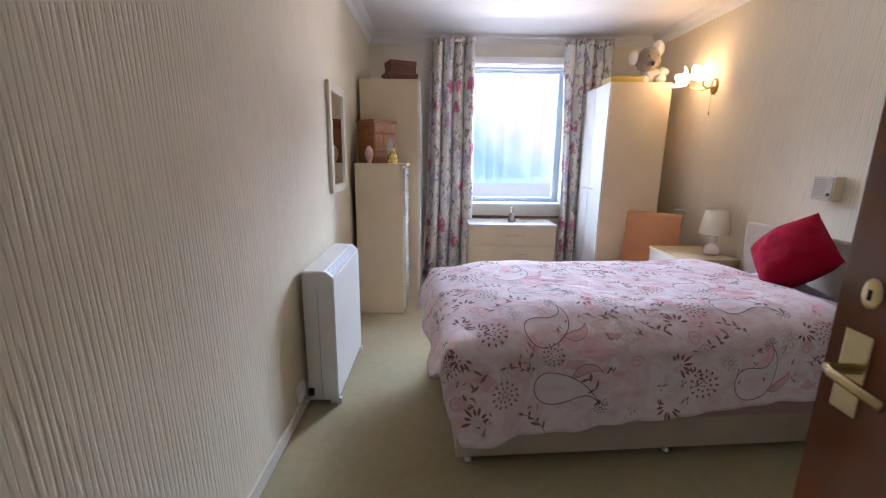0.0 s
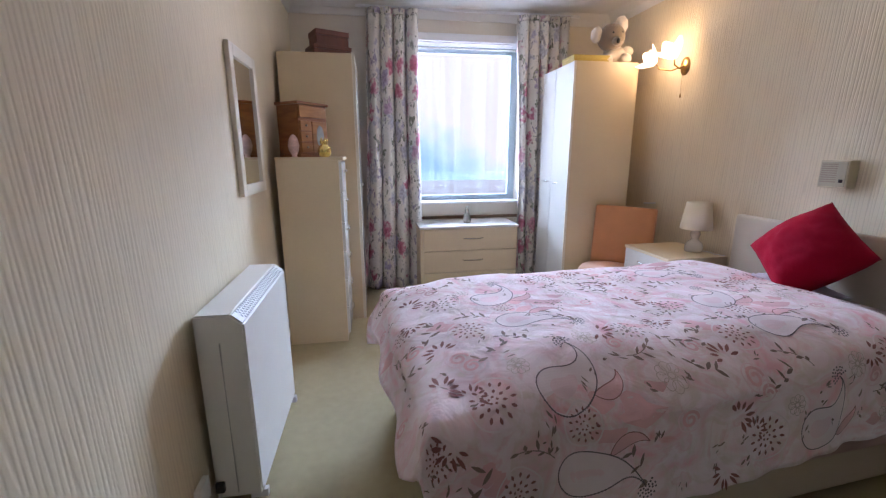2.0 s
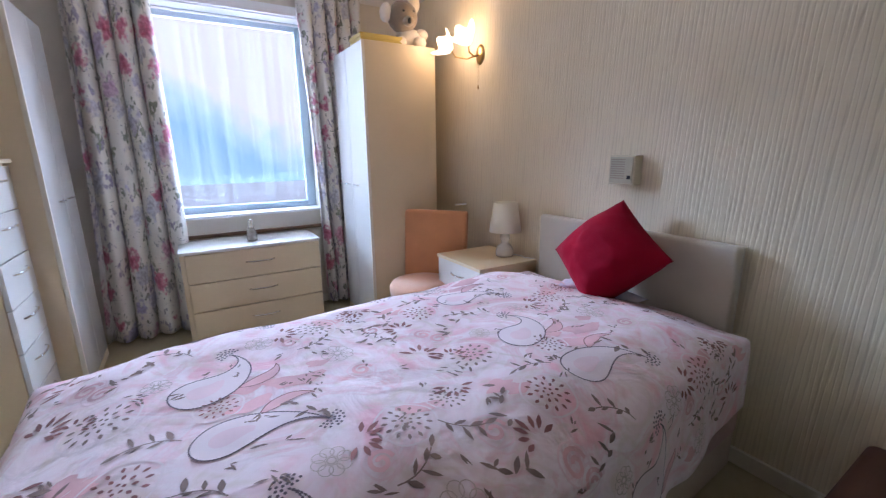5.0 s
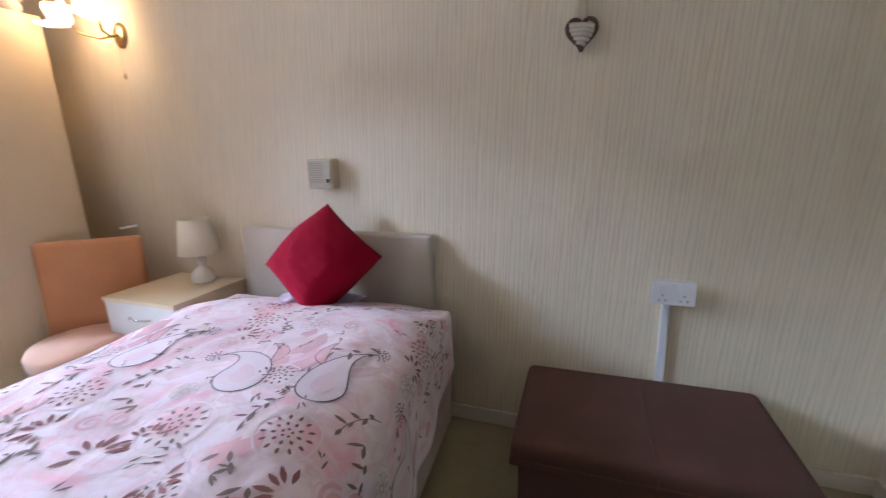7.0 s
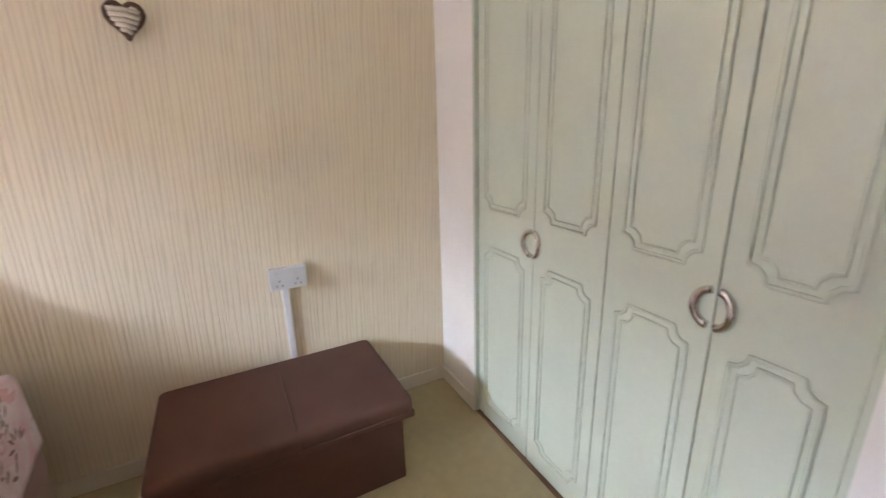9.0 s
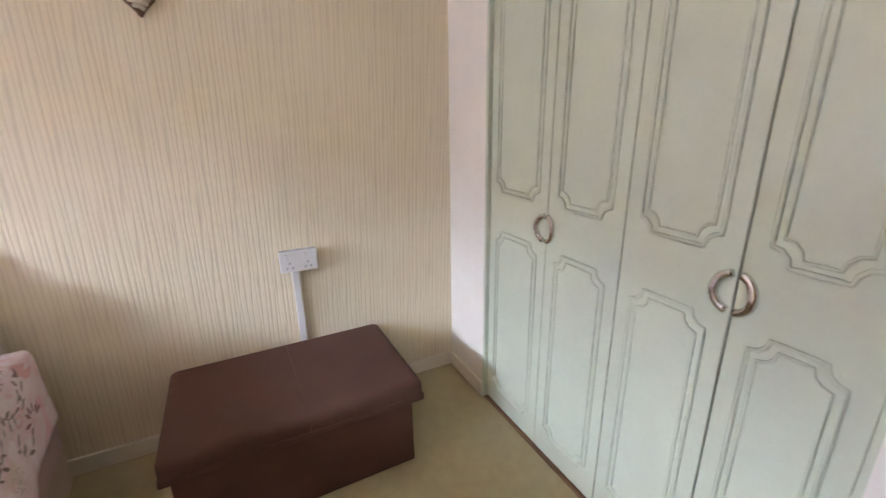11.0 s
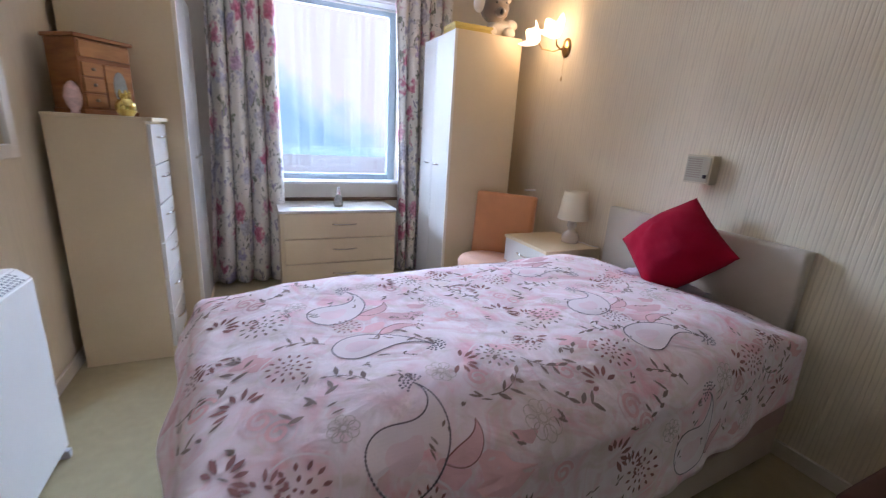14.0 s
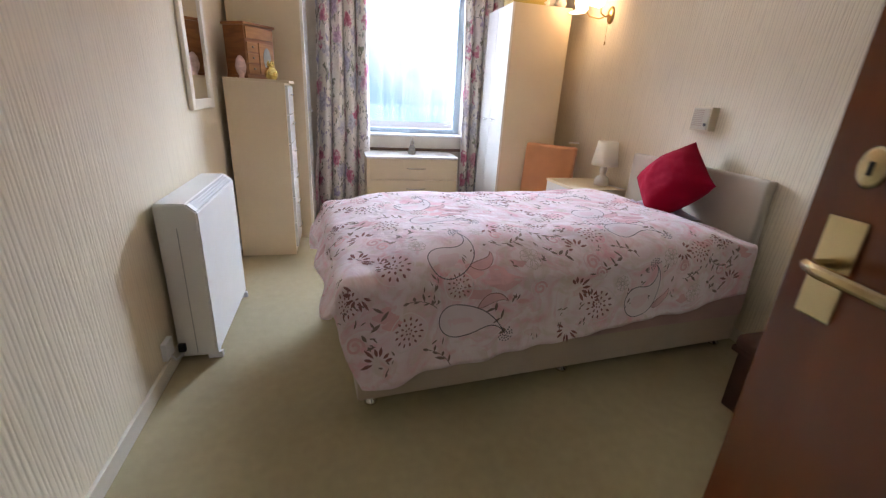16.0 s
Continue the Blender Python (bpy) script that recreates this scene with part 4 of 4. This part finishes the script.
def low_chest():
    x0, x1, y0, y1, h = 1.02, 1.895, 4.965, 5.375, 0.655
    c = thing("low_chest", "low cream chest of three drawers under the window", "chest of drawers", pose(1.46, 5.17, 0))
    part("body", box(x0, x1, y0 + 0.02, y1, 0.0, h - 0.02, 0.002), CREAM, c)
    part("top", box(x0 - 0.006, x1 + 0.006, y0 - 0.012, y1, h - 0.02, h, 0.003), WHITELAM, c, "white top board")
    for k in range(3):
        z0 = 0.05 + k * 0.195
        z1 = z0 + 0.189
        d = part("drawer", box(x0 + 0.03, x1 - 0.004, y0, y0 + 0.018, z0, z1, 0.002), CREAM, c)
        m = (x0 + x1) / 2 + 0.03
        part("handle", bow_handle(None, (m - 0.09, y0, z0 + 0.105), (m + 0.09, y0, z0 + 0.105), (0, -0.024, 0)), CHROME, d, "bowed chrome handle", True)
    part("stile", box(x0, x0 + 0.026, y0, y0 + 0.02, 0.0, h - 0.02, 0.002), CREAM, c)


tallboy()
wardrobe(0.03, 0.545, 4.63, 5.20, 1.945, 1, "tall cream wardrobe in the corner behind the tallboy")
wardrobe(2.16, 2.69, 4.604, 5.17, 1.945, -1, "tall cream wardrobe with a white door beside the curtain")
low_chest()


def nightstand():
    x0, x1, y0, y1, h = 2.455, 2.875, 3.74, 4.20, 0.615
    n = thing("nightstand", "cream bedside cabinet with white drawers", "nightstand", pose(2.66, 3.97, 0))
    part("body", box(x0 + 0.02, x1, y0, y1, 0.0, h - 0.02, 0.002), CREAM, n)
    part("top", box(x0 - 0.006, x1, y0 - 0.004, y1 + 0.004, h - 0.02, h, 0.003), CREAM, n)
    for k in range(3):
        z0 = 0.05 + k * 0.183
        d = part("drawer", box(x0, x0 + 0.018, y0 + 0.004, y1 - 0.004, z0, z0 + 0.177, 0.002), WHITELAM, n, "white drawer front")
        part("handle", bow_handle(None, (x0, 3.90, z0 + 0.11), (x0, 4.04, z0 + 0.11), (-0.022, 0, 0)), CHROME, d, "bowed chrome handle", True)


def table_lamp():
    x, y, z = 2.775, 3.918, 0.615
    l = thing("table_lamp", "small cream ceramic table lamp with a fabric shade", "lamp", pose(x, y, z))
    part("base", lathe([(0.0, z), (0.052, z), (0.055, z + 0.012), (0.056, z + 0.035), (0.045, z + 0.06), (0.024, z + 0.078), (0.021, z + 0.09), (0.030, z + 0.11), (0.030, z + 0.125), (0.018, z + 0.150), (0.012, z + 0.21)], x, y, 28, close=False), CERAMIC, l, "turned ceramic base", True)
    sh = part("shade", lathe([(0.099, z + 0.155), (0.074, z + 0.335)], x, y, 32, close=False), SHADE, l, "tapered cream fabric shade", True)
    sh.modifiers.new("thickness", "SOLIDIFY").thickness = 0.003
    part("flex", tube([(x + 0.05, y - 0.02, z + 0.004), (x + 0.07, y - 0.07, z + 0.004), (x + 0.055, y - 0.12, z + 0.004), (x + 0.09, y - 0.17, z + 0.004)], 0.003), WHITEPLASTIC, l, "white flex", True)


def bedroom_chair():
    m = pose(2.56, 4.41, 0, 0, 0, -52)
    c = thing("bedroom_chair", "small peach upholstered bedroom chair without arms", "chair", m, local=True)
    back = box(-0.235, 0.225, -0.045, 0.025, 0.30, 0.86, 0.025, steps=3)
    for v in back.verts:
        lean = max(0.0, v.co.z - 0.4)
        v.co.y += 0.10 * lean - 0.02 * math.cos(v.co.x * 6)
    part("backrest", back, PEACH, c, "peach padded back", True)
    seat = lathe([(0.0, 0.33), (0.19, 0.33), (0.212, 0.345), (0.216, 0.40), (0.20, 0.425), (0.12, 0.436), (0.0, 0.438)], 0, 0, 28, close=False)
    for v in seat.verts:
        v.co.y = v.co.y * 1.02 - 0.245
    part("seat", seat, PEACHSEAT, c, "rounded pale peach seat", True)
    for x in (-0.15, 0.15):
        for y in (-0.38, -0.09):
            part("leg", lathe([(0.012, 0.0), (0.022, 0.33)], x, y, 10), BROWNWOOD, c, "tapered wooden leg", True)


nightstand()
table_lamp()
bedroom_chair()


# ---- ottoman ----
def ottoman():
    m = pose(2.672, 1.792, 0, 0, 0, 1.0)
    o = thing("ottoman", "brown suede storage ottoman against the wall", "ottoman", m, local=True)
    part("box", box(-0.308, 0.208, -0.366, 0.402, 0.0, 0.28, 0.008), SUEDE, o)
    lid = box(-0.314, 0.218, -0.412, 0.430, 0.268, 0.346, 0.034, steps=5)
    part("lid", lid, SUEDE, o, "padded lid", True)
    part("seam", tube([(-0.3145, 0.0, 0.28), (-0.3145, 0.0, 0.312), (-0.304, 0.0, 0.336), (-0.280, 0.0, 0.3465), (0.19, 0.0, 0.3465)], 0.0026, 6), SUEDE, o, "stitched seam", True)
    part("lip", box(-0.3145, 0.2185, -0.4125, 0.4305, 0.262, 0.288, 0.006), SUEDE, o, "overhanging lid edge")


ottoman()


# ---- storage heater ----
def heater():
    x0, x1, y0, y1, z0, z1 = 0.022, 0.182, 2.882, 3.565, 0.03, 0.745
    h = thing("storage_heater", "white slim electric storage heater on the wall", "heater", pose(0.09, 3.23, 0))
    body = bmesh.new()
    prof = [(x0, z0), (x1, z0), (x1, z1 - 0.035), (x1 - 0.04, z1), (x0, z1)]
    ends = [[body.verts.new((x, y, z)) for x, z in prof] for y in (y0, y1)]
    for k in range(5):
        body.faces.new((ends[0][k], ends[0][(k + 1) % 5], ends[1][(k + 1) % 5], ends[1][k]))
    body.faces.new(ends[0][::-1]), body.faces.new(ends[1])
    bmesh.ops.bevel(body, geom=body.edges[:], offset=0.006, segments=2, affect="EDGES")
    part("case", body, HEATER, h)
    part("end_seam", box(x0 + 0.075, x0 + 0.078, y0 - 0.002, y0 + 0.001, z0 + 0.02, z1 - 0.10), GRILLE, h)
    # flat dark patches over the case, standing in for shade inside the slots
    g = bmesh.new()
    ang = math.atan2(0.035, 0.04)
    for r in range(4):
        for k in range(30):
            y = y0 + 0.042 + (k + 0.5 * (r % 2)) * (y1 - y0 - 0.085) / 30
            s = 0.009 + r * 0.0118
            c = Vector((x1 - 0.04 + s * math.cos(ang) + 0.0008, y, z1 - s * math.sin(ang) + 0.001))
            e = Vector((math.cos(ang), 0, -math.sin(ang))) * 0.0048
            f = Vector((0, 0.0040, 0))
            g.faces.new([g.verts.new(c + o) for o in (-e - f * 0.5, -e * 0.7 - f, e * 0.7 - f, e - f * 0.5, e + f * 0.5, e * 0.7 + f, -e * 0.7 + f, -e + f * 0.5)])
    part("grille", g, SLOT, h, "rows of flat dark patches for the shade in the slots")
    for y in (y0 + 0.03, y1 - 0.03):
        part("foot", box(x1 - 0.05, x1 + 0.012, y - 0.012, y + 0.012, 0.0, 0.032, 0.003), WHITEPLASTIC, h, "small white foot")
    part("knob", box(x0 + 0.004, x0 + 0.034, y0 - 0.016, y0 + 0.004, z0 + 0.035, z0 + 0.075, 0.005), BLACK, h, "black cable grip")
    s = thing("flex_outlet", "white heater outlet plate with a cable by the skirting", "socket", pose(0.0, 2.80, 0.12))
    part("plate", box(0.0, 0.022, 2.765, 2.845, 0.09, 0.17, 0.004), WHITEPLASTIC, s)
    part("cable", tube([(0.02, 2.80, 0.10), (0.03, 2.82, 0.06), (0.035, 2.87, 0.045), (0.04, 2.93, 0.06)], 0.005), WHITEPLASTIC, s, "white cable", True)


heater()


# ---- mirror ----
def wall_mirror():
    y0, y1, z0, z1 = 3.61, 4.05, 1.067, 1.768
    m = thing("wall_mirror", "rectangular wall mirror in a wide cream frame", "mirror", pose(0.0, 3.87, 1.43))
    f = box(0.002, 0.026, y0, y0 + 0.055, z0, z1, 0.005)
    box(0.002, 0.026, y1 - 0.055, y1, z0, z1, 0.005, f)
    box(0.002, 0.026, y0 + 0.055, y1 - 0.055, z0, z0 + 0.055, 0.005, f)
    box(0.002, 0.026, y0 + 0.055, y1 - 0.055, z1 - 0.055, z1, 0.005, f)
    part("frame", f, GLOSS, m, "cream painted frame")
    part("glass", box(0.006, 0.015, y0 + 0.05, y1 - 0.05, z0 + 0.05, z1 - 0.05), MIRROR, m, "silvered glass")


wall_mirror()


# ---- wall things over the bed ----
def call_box():
    y0, y1, z0, z1, x = 3.115, 3.25, 1.098, 1.232, 2.845
    c = thing("call_speaker", "square ivory intercom speaker on the wall over the bed", "intercom", pose(W, 3.18, 1.17))
    part("case", box(x, W, y0, y1, z0, z1, 0.005), IVORY, c)
    part("panel", box(x - 0.004, x + 0.002, y0 + 0.008, y1 - 0.008, z0 + 0.008, z1 - 0.008, 0.002), PANEL, c, "olive-grey front panel")
    for k in range(9):
        z = z0 + 0.028 + k * 0.0105
        part("slot", box(x - 0.0052, x - 0.0035, y0 + 0.048, y1 - 0.014, z, z + 0.0052), EDGE, c, "brown speaker slot")
    part("button", lathe([(0.0, z0 + 0.028), (0.009, z0 + 0.028), (0.009, z0 + 0.044), (0.0, z0 + 0.044)], x - 0.003, y0 + 0.026, 14, close=False), BLACK, c, "black call button", True)


def socket():
    y0, y1, z0, z1 = 1.628, 1.776, 0.670, 0.760
    s = thing("double_socket", "white double wall socket on a surface box", "socket", pose(W, 1.68, 0.71))
    part("box", box(W - 0.03, W, y0 + 0.003, y1 - 0.003, z0 + 0.003, z1 - 0.003, 0.003), WHITEPLASTIC, s)
    part("plate", box(W - 0.04, W - 0.03, y0, y1, z0, z1, 0.004), WHITEPLASTIC, s)
    for y in (1.666, 1.738):
        part("switch", box(W - 0.045, W - 0.039, y - 0.006 + 0.012, y + 0.006 + 0.012, z1 - 0.035, z1 - 0.013, 0.002), WHITEPLASTIC, s, "white rocker switch")
        for dy, dz in ((0, 0.038), (-0.011, 0.018), (0.011, 0.018)):
            part("pin_hole", box(W - 0.0408, W - 0.0395, y + dy - 0.003, y + dy + 0.003, z0 + dz - 0.004, z0 + dz + 0.004), GRILLE, s)
    t = thing("cable_trunking", "white plastic trunking from the socket down the wall", "trunking", pose(W, 1.69, 0))
    part("channel", box(W - 0.018, W, 1.704, 1.732, 0.07, 0.672, 0.002), WHITEPLASTIC, t)


def heart():
    c = thing("hanging_heart", "white-painted wicker heart hanging on the wall", "ornament", pose(W, 2.07, 1.64))
    wick = plain("whitewashed_wicker", (0.68, 0.61, 0.50), 0.8)
    rim = plain("brown_wicker", (0.14, 0.075, 0.045), 0.8)
    pts = []
    for q in spread(0, 2 * math.pi, 40)[:-1]:
        hx, hz = 16 * math.sin(q) ** 3, 13 * math.cos(q) - 5 * math.cos(2 * q) - 2 * math.cos(3 * q) - math.cos(4 * q)
        pts.append((W - 0.02, 2.07 + hx * 0.0031, 1.645 + hz * 0.0035))
    b = tube(pts, 0.008, 8, closed=True)
    part("rim", b, rim, c, "dark wicker rim", True)
    for k, half in enumerate((0.014, 0.026, 0.035, 0.041, 0.042)):
        z = 1.606 + k * 0.0145
        part("cane", tube([(W - 0.026, 2.07 - half, z - 0.005), (W - 0.031, 2.07, z + 0.004), (W - 0.026, 2.07 + half, z + 0.006)], 0.0078, 6), wick, c, "whitewashed cane", True)
    for y in (2.045, 2.098):
        part("string", tube([(W - 0.022, y, 1.672), (W - 0.014, 2.072 + (y - 2.072) * 0.35, 1.76), (W - 0.012, 2.072, 1.832)], 0.0035, 6), wick, c, "pale hanging string", True)
    part("nail", tube([(W, 2.072, 1.832), (W - 0.018, 2.072, 1.834)], 0.003, 6), CHROME, c)


def sconce():
    s = thing("wall_light", "lit brass wall light with two frilled glass shades", "wall light", pose(W, 4.40, 1.9))
    brass = plain("aged_brass", (0.45, 0.30, 0.13), 0.3, 1.0, vary=0.1, bump=0.03)
    glow = glow_material("lit_frosted_glass", (1.0, 0.84, 0.58), 2.6)
    plate = lathe([(0.0, 0.0), (0.045, 0.0), (0.045, 0.008), (0.03, 0.018), (0.0, 0.02)], n=24, close=False)
    plate.transform(Matrix.Translation((W, 4.36, 1.88)) @ Matrix.Rotation(radians(-90), 4, "Y") @ Matrix.Diagonal((1.4, 1, 1, 1)))
    part("backplate", plate, brass, s, "oval brass backplate", True)
    for y, turn in ((4.33, -14), (4.53, 40)):
        part("arm", tube([(W - 0.015, 4.36, 1.88), (W - 0.06, 4.36 + (y - 4.36) * 0.4, 1.86), (W - 0.11, y - (y - 4.36) * 0.2, 1.88), (W - 0.12, y, 1.92)], 0.006), brass, s, "curved brass arm", True)
        b = bmesh.new()
        n, rings = 40, []
        for k in range(9):
            f = k / 8
            r = 0.018 + 0.070 * f ** 0.8
            rings.append([b.verts.new(((r * (1 + 0.11 * f * f * math.cos(5 * a))) * math.cos(a), (r * (1 + 0.11 * f * f * math.cos(5 * a))) * math.sin(a), 0.088 * f + 0.02 * f * f * math.cos(5 * a))) for a in spread(0, 2 * math.pi, n)[:-1]])
        for lo, hi in zip(rings, rings[1:]):
            for k in range(n):
                b.faces.new((lo[k], lo[(k + 1) % n], hi[(k + 1) % n], hi[k]))
        b.transform(Matrix.Translation((W - 0.12, y, 1.925)) @ Matrix.Rotation(radians(-turn), 4, "X") @ Matrix.Rotation(radians(-42), 4, "Y"))
        part("shade", b, glow, s, "glowing frilled glass shade", True)
    part("pull_cord", tube([(W - 0.03, 4.345, 1.86), (W - 0.03, 4.345, 1.69)], 0.0012, 5), brass, s, "thin pull chain")
    part("bob", lathe([(0.0, 1.66), (0.005, 1.663), (0.006, 1.68), (0.002, 1.69)], W - 0.03, 4.345, 10, close=False), brass, s, "small brass bob", True)


call_box()
socket()
heart()
sconce()


# ---- small things ----
def jewellery_box():
    x0, x1, y0, y1, z = 0.035, 0.285, 4.33, 4.52, 1.25
    j = thing("jewellery_box", "honey wood jewellery cabinet with small drawers on the tallboy", "jewellery box", pose(0.16, 4.425, z))
    part("body", box(x0, x1, y0 + 0.008, y1, z, z + 0.322, 0.003), PINE, j)
    part("top", box(x0 - 0.01, x1 + 0.01, y0 - 0.006, y1 + 0.006, z + 0.322, z + 0.34, 0.004), PINE, j, "moulded lid")
    part("plinth", box(x0 - 0.006, x1 + 0.006, y0 - 0.002, y1, z, z + 0.02, 0.003), PINE, j)
    part("lid_front", box(x0 + 0.01, x1 - 0.01, y0, y0 + 0.01, z + 0.245, z + 0.312, 0.002), HONEY, j, "pale lid front")
    for k in range(3):
        d = part("drawer", box(x0 + 0.012, x0 + 0.105, y0, y0 + 0.01, z + 0.03 + k * 0.067, z + 0.09 + k * 0.067, 0.003), HONEY, j)
        part("knob", lathe([(0.0, z + 0.055 + k * 0.067), (0.007, z + 0.057 + k * 0.067), (0.007, z + 0.067 + k * 0.067), (0.0, z + 0.07 + k * 0.067)], x0 + 0.058, y0 - 0.004, 10, close=False), EDGE, d, "tiny dark knob", True)
    d = part("door", box(x0 + 0.112, x1 - 0.012, y0, y0 + 0.01, z + 0.03, z + 0.225, 0.003), HONEY, j, "small glazed door")
    pane = lathe([(0.0, 0.0), (0.032, 0.0), (0.032, 0.002), (0.0, 0.002)], n=24, close=False)
    pane.transform(Matrix.Translation(((x0 + 0.112 + x1 - 0.012) / 2, y0 - 0.0015, z + 0.13)) @ Matrix.Rotation(radians(90), 4, "X") @ Matrix.Diagonal((1, 2.2, 1, 1)))
    j.matrix_basis = pose(0.20, 4.43, z, 0, 0, 52)
    part("oval_glass", pane, plain("misted_oval_glass", (0.35, 0.38, 0.36), 0.15, vary=0.3), d, "oval frosted glass")


def scent_bottles():
    a = thing("egg_ornament", "pink and cream egg-shaped scent bottle", "ornament", pose(0.14, 4.285, 1.25))
    part("body", lathe([(0.0, 1.25), (0.018, 1.25), (0.016, 1.262), (0.03, 1.29), (0.036, 1.32), (0.028, 1.36), (0.012, 1.385), (0.0, 1.39)], 0.155, 4.285, 24, close=False), plain("pink_ceramic", (0.74, 0.52, 0.48), 0.2, vary=0.2, blotch=30), a, "", True)
    b = thing("scent_bottle", "round golden scent bottle with a stopper", "bottle", pose(0.34, 4.33, 1.25))
    gold = plain("amber_scent", (0.86, 0.62, 0.20), 0.10, 0.75, vary=0.3, blotch=45)
    part("flask", lathe([(0.0, 1.25), (0.026, 1.25), (0.042, 1.272), (0.044, 1.295), (0.032, 1.322), (0.014, 1.332), (0.012, 1.342)], 0.335, 4.33, 24, close=False), gold, b, "golden glass flask", True)
    part("stopper", lathe([(0.013, 1.34), (0.018, 1.346), (0.012, 1.352), (0.0, 1.354)], 0.335, 4.33, 16, close=False), gold, b, "gilt collar stopper", True)
    for a in spread(0.3, 0.3 + 2 * math.pi, 5)[:-1]:
        x, y = 0.335 + 0.019 * math.cos(a), 4.33 + 0.019 * math.sin(a)
        part("prong", lathe([(0.0, 1.328), (0.007, 1.334), (0.008, 1.35), (0.003, 1.366), (0.0, 1.37)], x, y, 10, close=False), gold, b, "rounded gilt prong", True)
    c = thing("figurine_bottle", "small silver and glass scent bottle on the chest", "bottle", pose(1.47, 5.14, 0.655))
    part("flask", lathe([(0.0, 0.655), (0.032, 0.655), (0.036, 0.68), (0.030, 0.72), (0.018, 0.745), (0.012, 0.752)], 1.47, 5.14, 20, close=False), plain("smoked_glass", (0.42, 0.40, 0.36), 0.15, 0.3, vary=0.2, blotch=40), c, "smoky glass flask", True)
    part("cap", lathe([(0.020, 0.748), (0.022, 0.765), (0.012, 0.785), (0.014, 0.80), (0.0, 0.808)], 1.47, 5.14, 16, close=False), CHROME, c, "silver cap", True)


def stacked_boxes():
    for x0, x1, y0, y1, z, h, lab in ((0.20, 0.51, 4.74, 4.96, 1.945, 0.075, "flat red-brown wooden box on the wardrobe"), (0.225, 0.50, 4.75, 4.94, 2.02, 0.10, "smaller red-brown wooden box stacked on another")):
        cx, cy = (x0 + x1) / 2, (y0 + y1) / 2
        b = thing("wooden_box", lab, "box", pose(cx, cy, z, 0, 0, 24), "stacked wooden boxes", local=True)
        a, c = (x1 - x0) / 2 - 0.02, (y1 - y0) / 2 - 0.01
        part("body", box(-a, a, -c, c, 0.0, h * 0.62, 0.003), BOXRED, b)
        part("lid", box(-a - 0.004, a + 0.004, -c - 0.004, c + 0.004, h * 0.64, h, 0.004), BOXRED, b)


def toy_koala():
    cream = plain("cream_plush", (0.74, 0.66, 0.55), 0.95, vary=0.1, grain=200, bump=0.8, sheen=0.4)
    grey = plain("grey_brown_plush", (0.27, 0.21, 0.155), 0.95, vary=0.15, grain=200, bump=0.8, sheen=0.4)
    b = bmesh.new()
    hx, hy, hz = 2.525, 4.75, 2.15
    for x, y, z, r, sx, sz, skin in ((0.055, 0.02, -0.135, 0.085, 1.2, 0.88, 0), (0.0, 0.0, 0.0, 0.10, 1.04, 1.02, 1), (-0.115, 0.02, 0.02, 0.052, 0.78, 1.15, 0), (0.088, 0.02, 0.098, 0.056, 0.85, 1.2, 0),
                                     (-0.05, -0.06, -0.17, 0.035, 1.2, 1, 0), (0.13, -0.02, -0.10, 0.042, 1.2, 0.9, 0), (0.09, -0.07, -0.165, 0.04, 1.2, 1, 0), (0.0, -0.085, -0.045, 0.04, 1, 0.8, 1),
                                     (-0.008, -0.118, -0.05, 0.014, 1, 1.4, 2), (-0.035, -0.088, 0.015, 0.008, 1, 1, 2), (0.04, -0.086, 0.02, 0.008, 1, 1, 2)):
        o = bmesh.new()
        bmesh.ops.create_icosphere(o, subdivisions=3, radius=r)
        for v in o.verts:
            v.co = Vector((v.co.x * sx, v.co.y, v.co.z * sz)) * (1 + 0.07 * noise.noise(v.co * 60)) + Vector((hx + x, hy + y, hz + z))
        for v in o.verts:
            v.co.z = max(v.co.z, 1.946)
        first = len(b.faces)
        merge(b, o)
        b.faces.ensure_lookup_table()
        for f in b.faces[first:]:
            f.material_index = skin
    k = part("toy_koala", b, cream, None, "", True)
    k.data.materials.append(grey), k.data.materials.append(BLACK)
    tagged(k, "grey-brown and cream plush koala sitting on the wardrobe", "soft toy")
    y = thing("yellow_box", "flat yellow box lying on the wardrobe", "box", pose(2.32, 4.76, 1.945))
    part("body", box(2.18, 2.47, 4.66, 4.86, 1.945, 1.99, 0.003), plain("yellow_card", (0.46, 0.33, 0.06), 0.6), y)
    part("lid", box(2.176, 2.474, 4.656, 4.864, 1.975, 2.0, 0.003), plain("yellow_card_lid", (0.50, 0.37, 0.08), 0.6), y)


jewellery_box()
scent_bottles()
stacked_boxes()
toy_koala()
pull = thing("wall_hook", "small white pipe clip on the wall by the wardrobe", "clip", pose(W, 4.45, 0.9))
part("clip", box(2.80, W, 4.52, 4.535, 0.865, 0.878, 0.003), WHITEPLASTIC, pull)
